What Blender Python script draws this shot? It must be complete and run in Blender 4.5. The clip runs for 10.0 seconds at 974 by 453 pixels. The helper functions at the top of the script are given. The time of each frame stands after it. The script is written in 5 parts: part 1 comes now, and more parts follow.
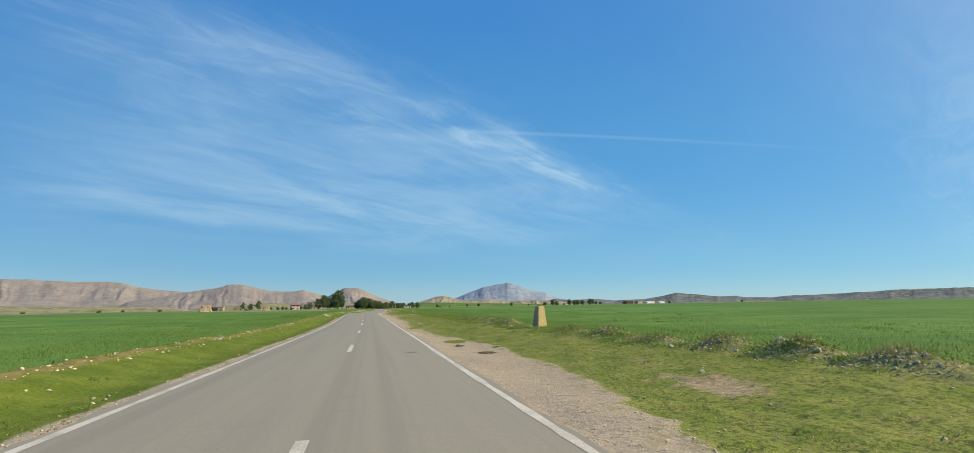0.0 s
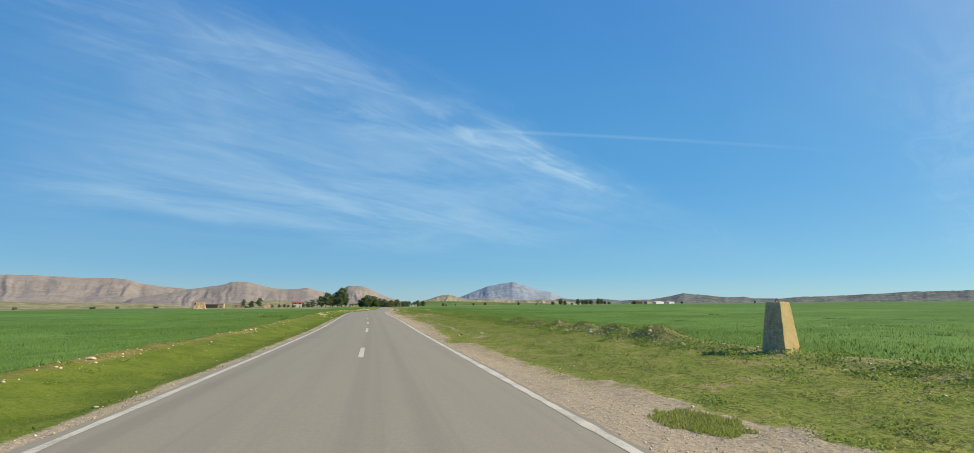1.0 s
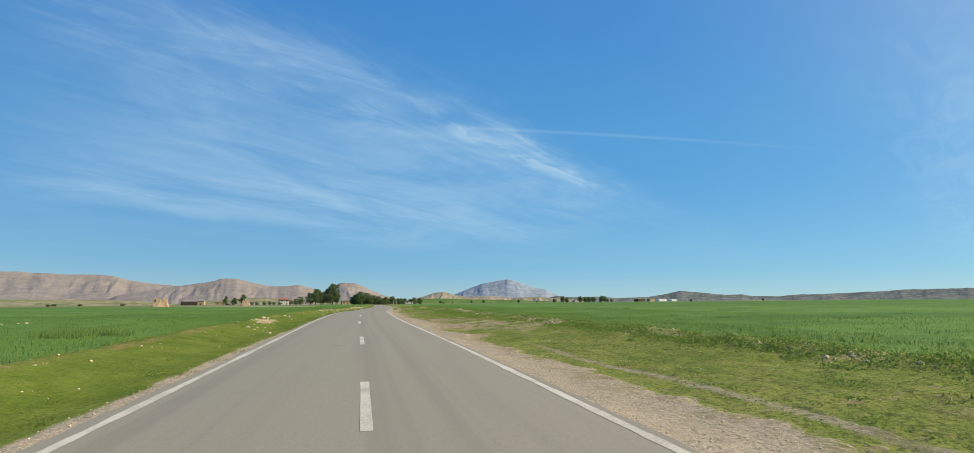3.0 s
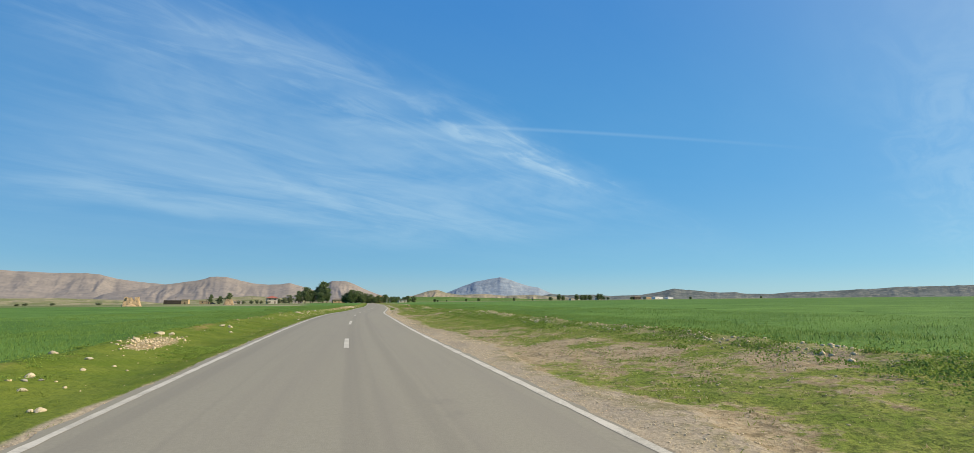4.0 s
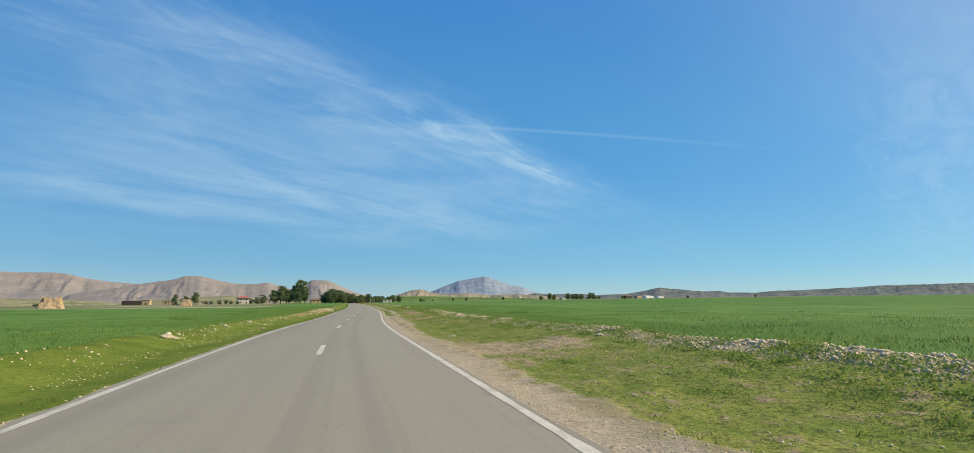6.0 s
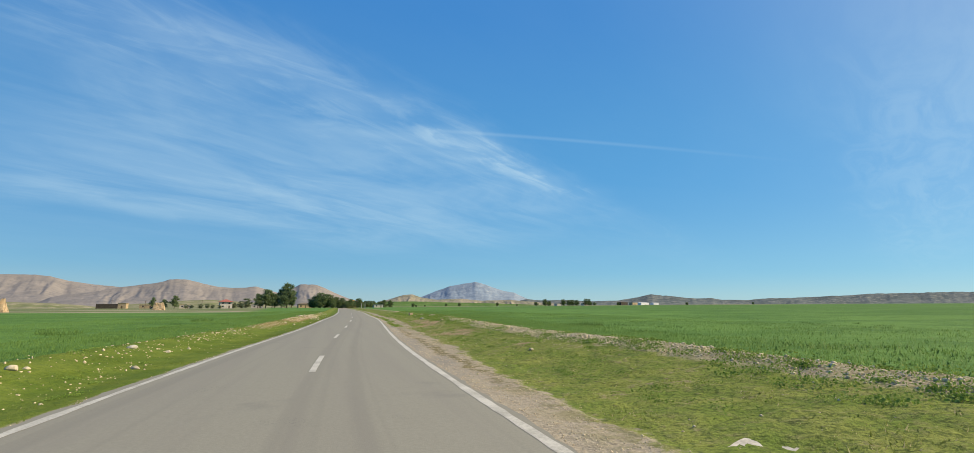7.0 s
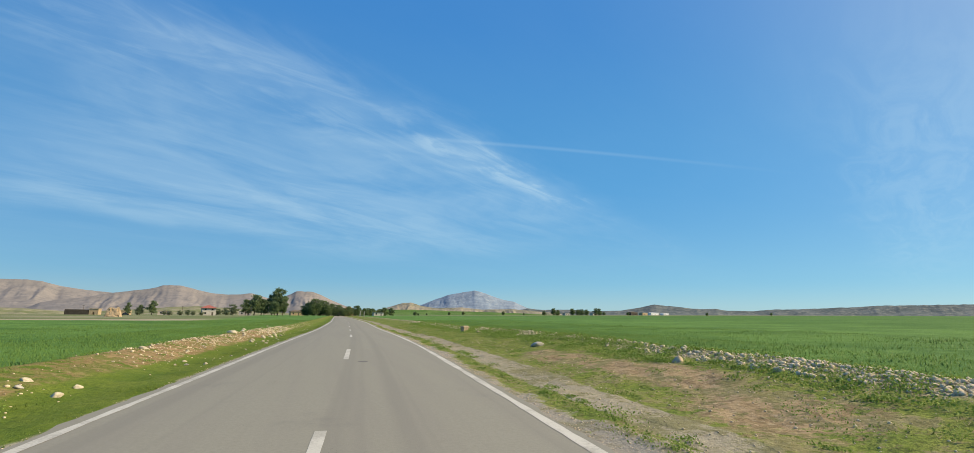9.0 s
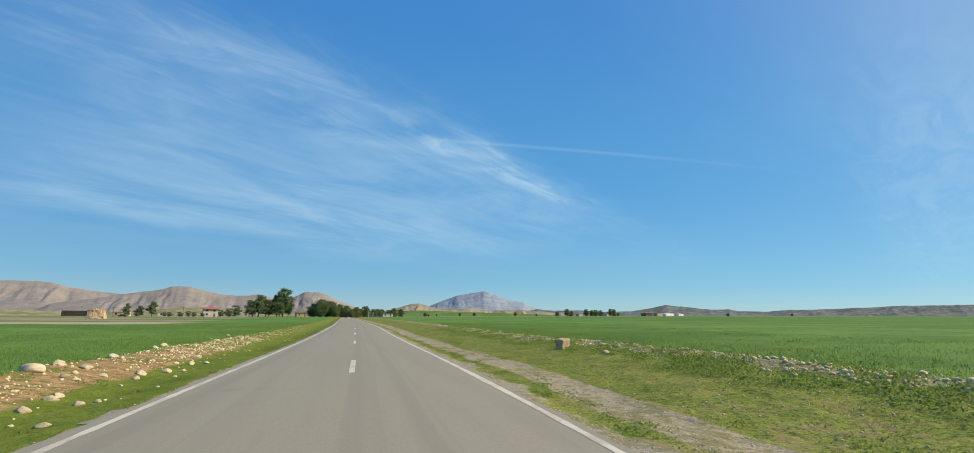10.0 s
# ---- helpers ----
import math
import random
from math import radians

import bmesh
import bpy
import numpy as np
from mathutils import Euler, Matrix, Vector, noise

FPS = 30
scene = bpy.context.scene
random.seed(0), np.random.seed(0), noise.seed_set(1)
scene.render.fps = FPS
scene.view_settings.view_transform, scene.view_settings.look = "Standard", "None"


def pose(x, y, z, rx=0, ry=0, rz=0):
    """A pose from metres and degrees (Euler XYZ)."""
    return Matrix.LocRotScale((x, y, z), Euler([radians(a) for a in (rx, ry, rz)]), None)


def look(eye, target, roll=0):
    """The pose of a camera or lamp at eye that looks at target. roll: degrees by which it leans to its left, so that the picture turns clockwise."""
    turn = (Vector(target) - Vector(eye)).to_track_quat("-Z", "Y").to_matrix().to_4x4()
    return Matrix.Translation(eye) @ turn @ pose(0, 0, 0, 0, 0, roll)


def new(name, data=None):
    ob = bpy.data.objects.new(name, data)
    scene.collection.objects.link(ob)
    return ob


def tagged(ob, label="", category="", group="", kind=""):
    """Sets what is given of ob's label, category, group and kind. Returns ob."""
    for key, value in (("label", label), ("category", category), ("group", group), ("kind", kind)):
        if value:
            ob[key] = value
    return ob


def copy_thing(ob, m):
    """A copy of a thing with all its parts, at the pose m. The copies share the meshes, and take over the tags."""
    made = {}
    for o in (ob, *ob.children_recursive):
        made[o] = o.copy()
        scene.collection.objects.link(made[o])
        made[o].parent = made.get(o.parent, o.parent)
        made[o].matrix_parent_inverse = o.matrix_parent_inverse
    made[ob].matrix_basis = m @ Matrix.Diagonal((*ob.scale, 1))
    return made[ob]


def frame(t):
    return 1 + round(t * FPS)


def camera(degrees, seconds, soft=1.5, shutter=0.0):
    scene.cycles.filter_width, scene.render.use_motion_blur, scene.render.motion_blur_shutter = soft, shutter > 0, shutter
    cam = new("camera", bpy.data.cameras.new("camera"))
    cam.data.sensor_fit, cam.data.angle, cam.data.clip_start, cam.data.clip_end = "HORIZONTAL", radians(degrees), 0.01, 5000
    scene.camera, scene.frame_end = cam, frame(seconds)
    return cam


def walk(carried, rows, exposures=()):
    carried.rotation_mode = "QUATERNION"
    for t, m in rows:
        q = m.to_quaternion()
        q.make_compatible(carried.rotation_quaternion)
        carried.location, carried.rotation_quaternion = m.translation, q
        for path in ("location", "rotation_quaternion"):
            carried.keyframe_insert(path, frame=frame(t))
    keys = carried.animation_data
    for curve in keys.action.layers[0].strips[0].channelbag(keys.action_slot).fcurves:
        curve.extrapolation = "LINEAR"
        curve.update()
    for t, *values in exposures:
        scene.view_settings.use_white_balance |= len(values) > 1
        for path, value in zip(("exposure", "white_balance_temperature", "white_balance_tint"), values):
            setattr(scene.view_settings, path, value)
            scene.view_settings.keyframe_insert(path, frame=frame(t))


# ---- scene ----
EXPOSURE, WHITE = 0.30, 8150.0
# ---- the road's line: stations along y, with sideways place and height ----
STATIONS = np.array([-15, 10, 35, 60, 85, 110, 135, 160, 185, 210, 240, 280.0])
ROAD_X = np.array([0.054, -0.0, 0.119, 0.162, 0.0, -0.354, -0.2, 0.464, 2.041, 3.67, 5.021, 6.583])
ROAD_Z = np.array([0.208, 0.0, 0.023, 0.098, 0.374, 0.59, 0.76, 0.738, 0.767, 1.005, 1.018, 1.274])
HALF = 3.3


def bend(values):
    """Second derivatives of the natural cubic spline through the stations."""
    k, m = STATIONS, len(STATIONS)
    h = np.diff(k)
    a, b = np.eye(m), np.zeros((m, m))
    for i in range(1, m - 1):
        a[i, i - 1:i + 2] = h[i - 1], 2 * (h[i - 1] + h[i]), h[i]
        b[i, i - 1:i + 2] = 6 / h[i - 1], -6 / h[i - 1] - 6 / h[i], 6 / h[i]
    return np.linalg.solve(a, b @ values)


BEND_X, BEND_Z = bend(ROAD_X), bend(ROAD_Z)


def spline(values, bends, y):
    k = STATIONS
    y = np.asarray(y, float)
    c = np.clip(y, k[0], k[-1])
    i = np.clip(np.searchsorted(k, c) - 1, 0, len(k) - 2)
    h = k[i + 1] - k[i]
    a, b = (k[i + 1] - c) / h, (c - k[i]) / h
    r = a * values[i] + b * values[i + 1] + ((a ** 3 - a) * bends[i] + (b ** 3 - b) * bends[i + 1]) * h * h / 6
    first = (values[1] - values[0]) / (k[1] - k[0])
    last = (values[-1] - values[-2]) / (k[-1] - k[-2])
    return r + np.where(y < k[0], (y - k[0]) * first, 0) + np.where(y > k[-1], (y - k[-1]) * last, 0)


def road_x(y):
    return spline(ROAD_X, BEND_X, y)


def road_z(y):
    """Height along the road; past its last station the plain goes on rising gently."""
    y = np.asarray(y, float)
    return spline(ROAD_Z, BEND_Z, np.clip(y, -15, 280)) + 0.0045 * np.clip(y - 280, 0, 820)


DASHES = ((-20.1, 4.00, 0.0), (-3.9, 4.00, 0.0), (12.3, 4.00, 0.0), (30.1, 3.98, 0.0), (46.5, 4.02, 0.0), (64.3, 5.07, 0.0), (76.2, 3.82, 0.0), (88.6, 4.00, 0.0), (105.7, 4.16, 0.0), (123.3, 5.47, 0.0), (141.7, 3.75, 0.0), (160.6, 4.80, 0.09), (176.0, 3.96, 0.0), (190.6, 3.98, 0.0), (206.0, 4.78, 0.0), (222.5, 4.35, 0.0), (239.3, 4.20, 0.0), (255.5, 4.00, 0.0), (271.7, 4.00, 0.0), (287.9, 4.00, 0.0), (304.1, 4.00, 0.0), (320.3, 4.00, 0.0), (336.5, 4.00, 0.0), (352.7, 4.00, 0.0))
TAR_SPOTS = ((2.25, 25.7, 0.46, 0.42), (-2.4, 54.4, 0.6, 0.4), (0.55, 200.4, 0.32, 0.4))


# ---- camera ----
def aim(x, y, z, turn, tilt, lean):
    a, b = radians(turn), radians(tilt)
    return look((x, y, z), (x - math.sin(a) * math.cos(b), y + math.cos(a) * math.cos(b), z + math.sin(b)), lean)


cam = camera(85.96, 10.0, soft=0.65)
walk(cam, [
    (0, aim(0.735, 5.269, 1.619, -12.662, 9.031, -0.128)),
    (0.5, aim(0.582, 15.094, 1.587, -12.479, 8.932, 0.305)),
    (1, aim(0.451, 25.398, 1.598, -12.177, 8.943, 0.316)),
    (1.5, aim(0.339, 35.833, 1.621, -12.033, 9.070, 0.697)),
    (2, aim(0.252, 46.116, 1.638, -12.020, 8.990, 0.591)),
    (2.5, aim(0.110, 56.265, 1.672, -12.453, 8.836, 0.397)),
    (4, aim(0.016, 83.971, 1.960, -13.785, 8.487, 0.247)),
    (4.5, aim(0.062, 93.510, 2.054, -14.302, 8.452, 0.018)),
    (5, aim(0.070, 102.664, 2.129, -14.796, 8.360, 0.316)),
    (6.5, aim(0.503, 131.571, 2.344, -16.223, 8.619, 0.060)),
    (7, aim(0.653, 141.630, 2.366, -16.753, 9.049, 0.450)),
    (7.5, aim(0.969, 151.602, 2.355, -17.202, 9.478, 1.071)),
    (8, aim(1.382, 162.129, 2.330, -17.426, 9.824, 1.437)),
    (8.5, aim(1.853, 172.630, 2.320, -17.276, 9.974, 1.213)),
    (9, aim(2.377, 183.056, 2.351, -16.902, 10.035, 0.909)),
    (9.5, aim(2.920, 193.092, 2.438, -16.527, 9.926, 0.739)),
    (10, aim(3.513, 203.093, 2.546, -16.040, 10.112, 0.848)),
], exposures=[(0.0, EXPOSURE, WHITE, 10.0), (10.0, EXPOSURE, WHITE, 10.0)])
# ---- light ----
SUN_WAY = Vector((0.78, -0.18, 0.60)).normalized()
sun_elevation = math.asin(SUN_WAY.z)
sun_turn = math.atan2(SUN_WAY.x, SUN_WAY.y)
lamp = bpy.data.lights.new("sun", "SUN")
lamp.energy, lamp.angle, lamp.color = 4.6, radians(0.53), (1.0, 0.92, 0.75)
sun = new("sun", lamp)
sun.matrix_world = look(SUN_WAY * 200, (0, 0, 0))


class Tree:
    """Short hand for a node tree."""

    def __init__(self, tree):
        self.t = tree

    def add(self, kind, ins=None, **props):
        node = self.t.nodes.new(kind)
        for key, value in props.items():
            setattr(node, key, value)
        for key, value in (ins or {}).items():
            self.put(node.inputs[key], value)
        return node

    def put(self, socket, value):
        if isinstance(value, bpy.types.Node):
            value = value.outputs[0]
        if isinstance(value, bpy.types.NodeSocket):
            self.t.links.new(value, socket)
        else:
            socket.default_value = value

    def math(self, op, a, b=0.0, c=0.0, clamp=False):
        return self.add("ShaderNodeMath", {0: a, 1: b, 2: c}, operation=op, use_clamp=clamp).outputs[0]

    def ramp(self, x, lo, hi, a=0.0, b=1.0):
        return self.add("ShaderNodeMapRange", {0: x, 1: lo, 2: hi, 3: a, 4: b}, interpolation_type="SMOOTHSTEP").outputs[0]

    def noise(self, at, scale, detail=4.0, rough=0.55, warp=0.0):
        return self.add("ShaderNodeTexNoise", {"Vector": at, "Scale": scale, "Detail": detail, "Roughness": rough, "Distortion": warp}).outputs[0]

    def cells(self, at, scale, what=0, feature="F1"):
        return self.add("ShaderNodeTexVoronoi", {"Vector": at, "Scale": scale}, feature=feature).outputs[what]

    def mix(self, f, a, b, blend="MIX"):
        node = self.add("ShaderNodeMix", {0: f}, data_type="RGBA", blend_type=blend)
        self.put(node.inputs[6], a if not isinstance(a, tuple) else (*a[:3], 1))
        self.put(node.inputs[7], b if not isinstance(b, tuple) else (*b[:3], 1))
        return node.outputs[2]

    def scaled(self, at, sx, sy, sz, turn=0.0, shift=(0, 0, 0)):
        return self.add("ShaderNodeMapping", {"Vector": at, "Scale": (sx, sy, sz), "Rotation": (0, 0, turn), "Location": shift}).outputs[0]


world = bpy.data.worlds.new("sky")
scene.world = world
world.use_nodes = True
w = Tree(world.node_tree)
world.node_tree.nodes.clear()
SKY = 0.105
sky = w.add("ShaderNodeTexSky", sky_type="NISHITA", sun_disc=False, sun_elevation=sun_elevation, sun_rotation=sun_turn,
            altitude=1200.0, air_density=1.0, dust_density=0.5, ozone_density=2.2)
way = w.add("ShaderNodeTexCoord").outputs["Generated"]
xyz = w.add("ShaderNodeSeparateXYZ", {0: way})
lift = w.math("ADD", w.math("MAXIMUM", xyz.outputs[2], 0.0), 0.07)
cloud_at = w.add("ShaderNodeCombineXYZ", {0: w.math("DIVIDE", xyz.outputs[0], lift), 1: w.math("DIVIDE", xyz.outputs[1], lift), 2: 0.0}).outputs[0]
along = w.scaled(cloud_at, 1, 1, 1, turn=radians(56))
across = w.add("ShaderNodeSeparateXYZ", {0: along})
beside = w.math("ADD", across.outputs[0], w.math("MULTIPLY", w.math("SUBTRACT", w.noise(along, 1.1, 4.0), 0.5), 0.42))
ahead = w.math("ADD", across.outputs[1], w.math("MULTIPLY", w.math("SUBTRACT", w.noise(along, 0.9, 3.0), 0.5), 0.6))
wisps = w.noise(w.scaled(along, 1.5, 0.9, 1.0), 1.0, 9.0, 0.56, 0.9)
fibres = w.noise(w.scaled(along, 5.0, 1.1, 1.0, shift=(3.1, 1.7, 0)), 1.0, 9.0, 0.64, 1.3)
plumes = w.noise(w.scaled(along, 5.5, 1.5, 1.0, turn=radians(-32), shift=(0.4, 2.6, 0)), 1.0, 9.0, 0.62, 1.6)
ripple = w.noise(w.scaled(along, 6.0, 2.4, 1.0, turn=radians(14), shift=(1.1, 0.3, 0)), 1.0, 6.0, 0.55, 0.6)


def band(x, middle, inner, outer):
    return w.ramp(w.math("ABSOLUTE", w.math("SUBTRACT", x, middle)), inner, outer, 1.0, 0.0)


def product(*values):
    out = values[0]
    for v in values[1:]:
        out = w.math("MULTIPLY", out, v)
    return out


# the cirrus lies in one broad sheet with a clean upper edge; past the edge the sky is nearly clear
sheet = product(w.ramp(beside, -1.80, -1.35, 1.0, 0.07), w.ramp(beside, -5.2, -4.1, 0.22, 1.0), w.ramp(ahead, 2.6, 4.4, 1.0, 0.22), w.ramp(ahead, -0.1, 0.85, 0.34, 1.0))
veil = product(sheet, w.ramp(wisps, 0.30, 0.70, 0.30, 1.0))
threads = product(sheet, w.ramp(fibres, 0.40, 0.72))
plume = product(w.math("ADD", w.math("MULTIPLY", sheet, 0.35), product(band(beside, -1.74, 0.05, 0.45), w.ramp(ahead, 1.6, 3.0, 1.0, 0.2))), w.ramp(plumes, 0.42, 0.70))
# a brighter lower streak, a blue rift below it, and small bright curls along the edge
streak = product(band(beside, -3.2, 0.05, 0.5), w.ramp(ahead, 0.8, 1.8), w.ramp(ahead, 3.6, 4.8, 1.0, 0.0), w.ramp(fibres, 0.32, 0.62, 0.35, 1.0))
rift = product(band(beside, -4.6, 0.05, 0.4), w.ramp(ahead, 0.4, 0.9), w.ramp(ahead, 2.2, 3.2, 1.0, 0.0))
curls = product(band(across.outputs[0], -1.66, 0.05, 0.2), w.ramp(across.outputs[1], 1.35, 1.7), w.ramp(across.outputs[1], 2.7, 3.2, 1.0, 0.0), w.ramp(ripple, 0.44, 0.66))
# a second, thin bank further round towards the sun
bank = product(band(beside, 0.1, 0.05, 0.5), w.ramp(ahead, 1.3, 2.8), w.ramp(plumes, 0.36, 0.64, 0.25, 1.0))
cover = w.math("MULTIPLY", veil, 0.235)
for layer, weight in ((threads, 0.035), (plume, 0.10), (streak, 0.075), (curls, 0.23), (bank, 0.13)):
    cover = w.math("ADD", cover, w.math("MULTIPLY", layer, weight))
cover = product(cover, w.math("SUBTRACT", 1.0, w.math("MULTIPLY", rift, 0.7)), w.ramp(xyz.outputs[2], 0.02, 0.17), w.ramp(across.outputs[1], -0.3, 0.6, 0.35, 1.0))
# one thin vapour trail
flat = w.add("ShaderNodeSeparateXYZ", {0: cloud_at})
off = w.math("SUBTRACT", w.math("ADD", w.math("MULTIPLY", flat.outputs[0], 0.134), w.math("MULTIPLY", flat.outputs[1], 0.991)), 2.351)
run = w.math("SUBTRACT", w.math("MULTIPLY", flat.outputs[0], 0.991), w.math("MULTIPLY", flat.outputs[1], 0.134))
trail = w.math("MULTIPLY", w.ramp(w.math("ABSOLUTE", off), 0.0, 0.034, 1.0, 0.0), w.math("MULTIPLY", w.ramp(run, 0.0, 0.25), w.ramp(run, 0.7, 2.2, 1.0, 0.0)))
cover = w.math("ADD", cover, w.math("MULTIPLY", trail, 0.09))
high = xyz.outputs[2]
clear = w.mix(w.ramp(high, 0.0, 0.26), (1.25, 3.65, 6.6), (0.36, 2.75, 6.8))
clear = w.mix(w.ramp(high, 0.22, 0.6), clear, (0.10, 1.95, 6.5))
clear = w.mix(w.ramp(high, 0.0, 0.075, 0.6, 0.0), clear, (3.3, 4.5, 5.9))
deep = w.mix(0.72, w.mix(1.0, sky.outputs[0], (0.56, 0.98, 1.16), "MULTIPLY"), clear)
# the sky pales towards the sun
to_sun = w.add("ShaderNodeVectorMath", {0: way, 1: tuple(SUN_WAY)}, operation="DOT_PRODUCT").outputs["Value"]
near_sun = w.math("MAXIMUM", to_sun, 0.0)
dim = w.ramp(to_sun, -0.6, 0.3, 0.84, 1.0)
deep = w.mix(1.0, deep, w.add("ShaderNodeCombineColor", {0: dim, 1: dim, 2: w.math("POWER", dim, 0.7)}).outputs[0], "MULTIPLY")
deep = w.mix(w.math("MULTIPLY", w.math("POWER", near_sun, 6.0), 0.6), deep, (7.5, 8.2, 8.6))
tinted = w.mix(w.math("MINIMUM", cover, 0.8), deep, (4.8, 7.0, 8.9))
background = w.add("ShaderNodeBackground", {"Color": tinted, "Strength": SKY})
w.add("ShaderNodeOutputWorld", {"Surface": background})


# ---- materials ----
def material(name, rough=0.9, metal=0.0, spec=0.3):
    m = bpy.data.materials.new(name)
    m.use_nodes = True
    t = Tree(m.node_tree)
    b = m.node_tree.nodes["Principled BSDF"]
    b.inputs["Roughness"].default_value, b.inputs["Metallic"].default_value = rough, metal
    b.inputs["Specular IOR Level"].default_value = spec
    return m, t, b


def bumped(t, b, height, strength, distance):
    t.put(b.inputs["Normal"], t.add("ShaderNodeBump", {"Height": height, "Strength": strength, "Distance": distance}).outputs[0])


def place_of(t):
    return t.add("ShaderNodeNewGeometry").outputs["Position"]


def lane_of(t):
    """Metres beside and along the road, from the ground's own grid."""
    s = t.add("ShaderNodeSeparateXYZ", {0: t.add("ShaderNodeTexCoord").outputs["UV"]})
    return s.outputs[0], s.outputs[1]


def plain_material(name, colour, second, scale, rough=0.9, relief=0.0, depth=0.01, metal=0.0, own=0.0, spec=0.3):
    """Two tones broken up at two scales, with a fine relief; own: how far single objects differ."""
    m, t, b = material(name, rough, metal, spec)
    at = t.add("ShaderNodeTexCoord").outputs["Object"]
    f = t.math("ADD", t.math("MULTIPLY", t.noise(at, scale, 5.0, 0.6), 0.65), t.math("MULTIPLY", t.noise(at, scale * 7, 3.0), 0.35))
    c = t.mix(t.ramp(f, 0.35, 0.65), colour, second)
    if own:
        chance = t.add("ShaderNodeObjectInfo").outputs["Random"]
        shade = t.math("ADD", t.math("MULTIPLY", chance, 2 * own), 1 - own)
        c = t.mix(1.0, c, t.add("ShaderNodeCombineColor", {0: shade, 1: shade, 2: shade}).outputs[0], "MULTIPLY")
    t.put(b.inputs["Base Color"], c)
    if relief:
        bumped(t, b, f, relief, depth)
    return m


def ground_material():
    m, t, b = material("field_and_verge", 0.95, spec=0.1)
    u, v = lane_of(t)
    at = place_of(t)
    wide = t.noise(at, 0.12, 4.0)
    mid = t.noise(at, 0.9, 5.0, 0.6)
    clod = t.noise(at, 3.4, 5.0, 0.68)
    fine = t.noise(at, 9.0, 4.0, 0.65)
    grit = t.cells(at, 55.0)
    sway = t.math("ADD", u, t.math("MULTIPLY", t.math("SUBTRACT", mid, 0.5), 1.6))
    # young wheat
    crop = t.mix(t.ramp(wide, 0.38, 0.62), (0.075, 0.165, 0.036), (0.112, 0.222, 0.048))
    crop = t.mix(t.ramp(mid, 0.45, 0.70), crop, (0.130, 0.240, 0.058))
    crop = t.mix(t.ramp(t.noise(t.scaled(at, 0.6, 1.3, 1.0), 0.045, 5.0, 0.65), 0.46, 0.60, 0.0, 0.55), crop, (0.050, 0.128, 0.026))
    crop = t.mix(t.ramp(clod, 0.30, 0.46, 0.45, 0.0), crop, (0.045, 0.100, 0.022))
    crop = t.mix(t.ramp(fine, 0.3, 0.6, 0.3, 0.0), crop, (0.045, 0.105, 0.022))
    # short grass and moss of the verge, with earth showing through
    grass = t.mix(t.ramp(mid, 0.35, 0.65), (0.150, 0.208, 0.036), (0.240, 0.262, 0.062))
    grass = t.mix(t.ramp(clod, 0.50, 0.66, 0.0, 0.55), grass, (0.25, 0.22, 0.10))
    grass = t.mix(t.ramp(fine, 0.34, 0.54, 0.75, 0.0), grass, (0.050, 0.074, 0.016))
    grass = t.mix(t.ramp(t.noise(at, 26.0, 3.0, 0.7), 0.36, 0.52, 0.55, 0.0), grass, (0.075, 0.085, 0.025))
    soil = t.mix(t.ramp(clod, 0.40, 0.62), (0.40, 0.308, 0.205), (0.25, 0.188, 0.115))
    soil = t.mix(t.ramp(fine, 0.52, 0.66, 0.0, 0.55), soil, (0.52, 0.44, 0.32))
    earth = t.mix(t.ramp(clod, 0.38, 0.62), (0.36, 0.238, 0.122), (0.215, 0.135, 0.066))
    earth = t.mix(t.ramp(fine, 0.54, 0.66, 0.0, 0.4), earth, (0.48, 0.37, 0.23))
    earth = t.mix(t.ramp(t.math("ADD", t.math("MULTIPLY", mid, 0.6), t.math("MULTIPLY", clod, 0.4)), 0.49, 0.56, 0.0, 0.85), earth, (0.125, 0.150, 0.032))
    gravel = t.mix(grit, (0.46, 0.41, 0.32), (0.25, 0.218, 0.172))
    gravel = t.mix(t.ramp(t.math("ADD", t.math("MULTIPLY", mid, 0.6), t.math("MULTIPLY", clod, 0.4)), 0.42, 0.6), gravel, (0.46, 0.395, 0.295))
    gravel = t.mix(t.ramp(fine, 0.36, 0.48, 0.45, 0.0), gravel, (0.19, 0.155, 0.115))
    rubble = t.mix(t.ramp(t.cells(at, 14.0), 0.1, 0.7), (0.56, 0.47, 0.34), (0.27, 0.21, 0.14))
    gravel = t.mix(t.ramp(v, 160.0, 185.0, 0.5, 0.3), gravel, t.mix(clod, (0.52, 0.43, 0.31), (0.36, 0.285, 0.195)))
    coarse = t.ramp(t.cells(at, 21.0), 0.25, 0.62, 0.0, 0.38)
    gravel = t.mix(coarse, gravel, (0.17, 0.145, 0.11))
    gravel = t.mix(t.math("MULTIPLY", t.ramp(sway, 3.9, 4.5, 0.75, 0.0), t.ramp(v, 145.0, 165.0, 0.15, 1.0)), gravel, t.mix(coarse, (0.33, 0.30, 0.25), (0.14, 0.125, 0.105)))
    # right: gravel shoulder, grass with bare patches, then the crop; the zones come with the ground's own grid
    zone = t.add("ShaderNodeSeparateXYZ", {0: t.add("ShaderNodeAttribute", attribute_name="verge").outputs["Vector"]})
    over, trodden, track = zone.outputs
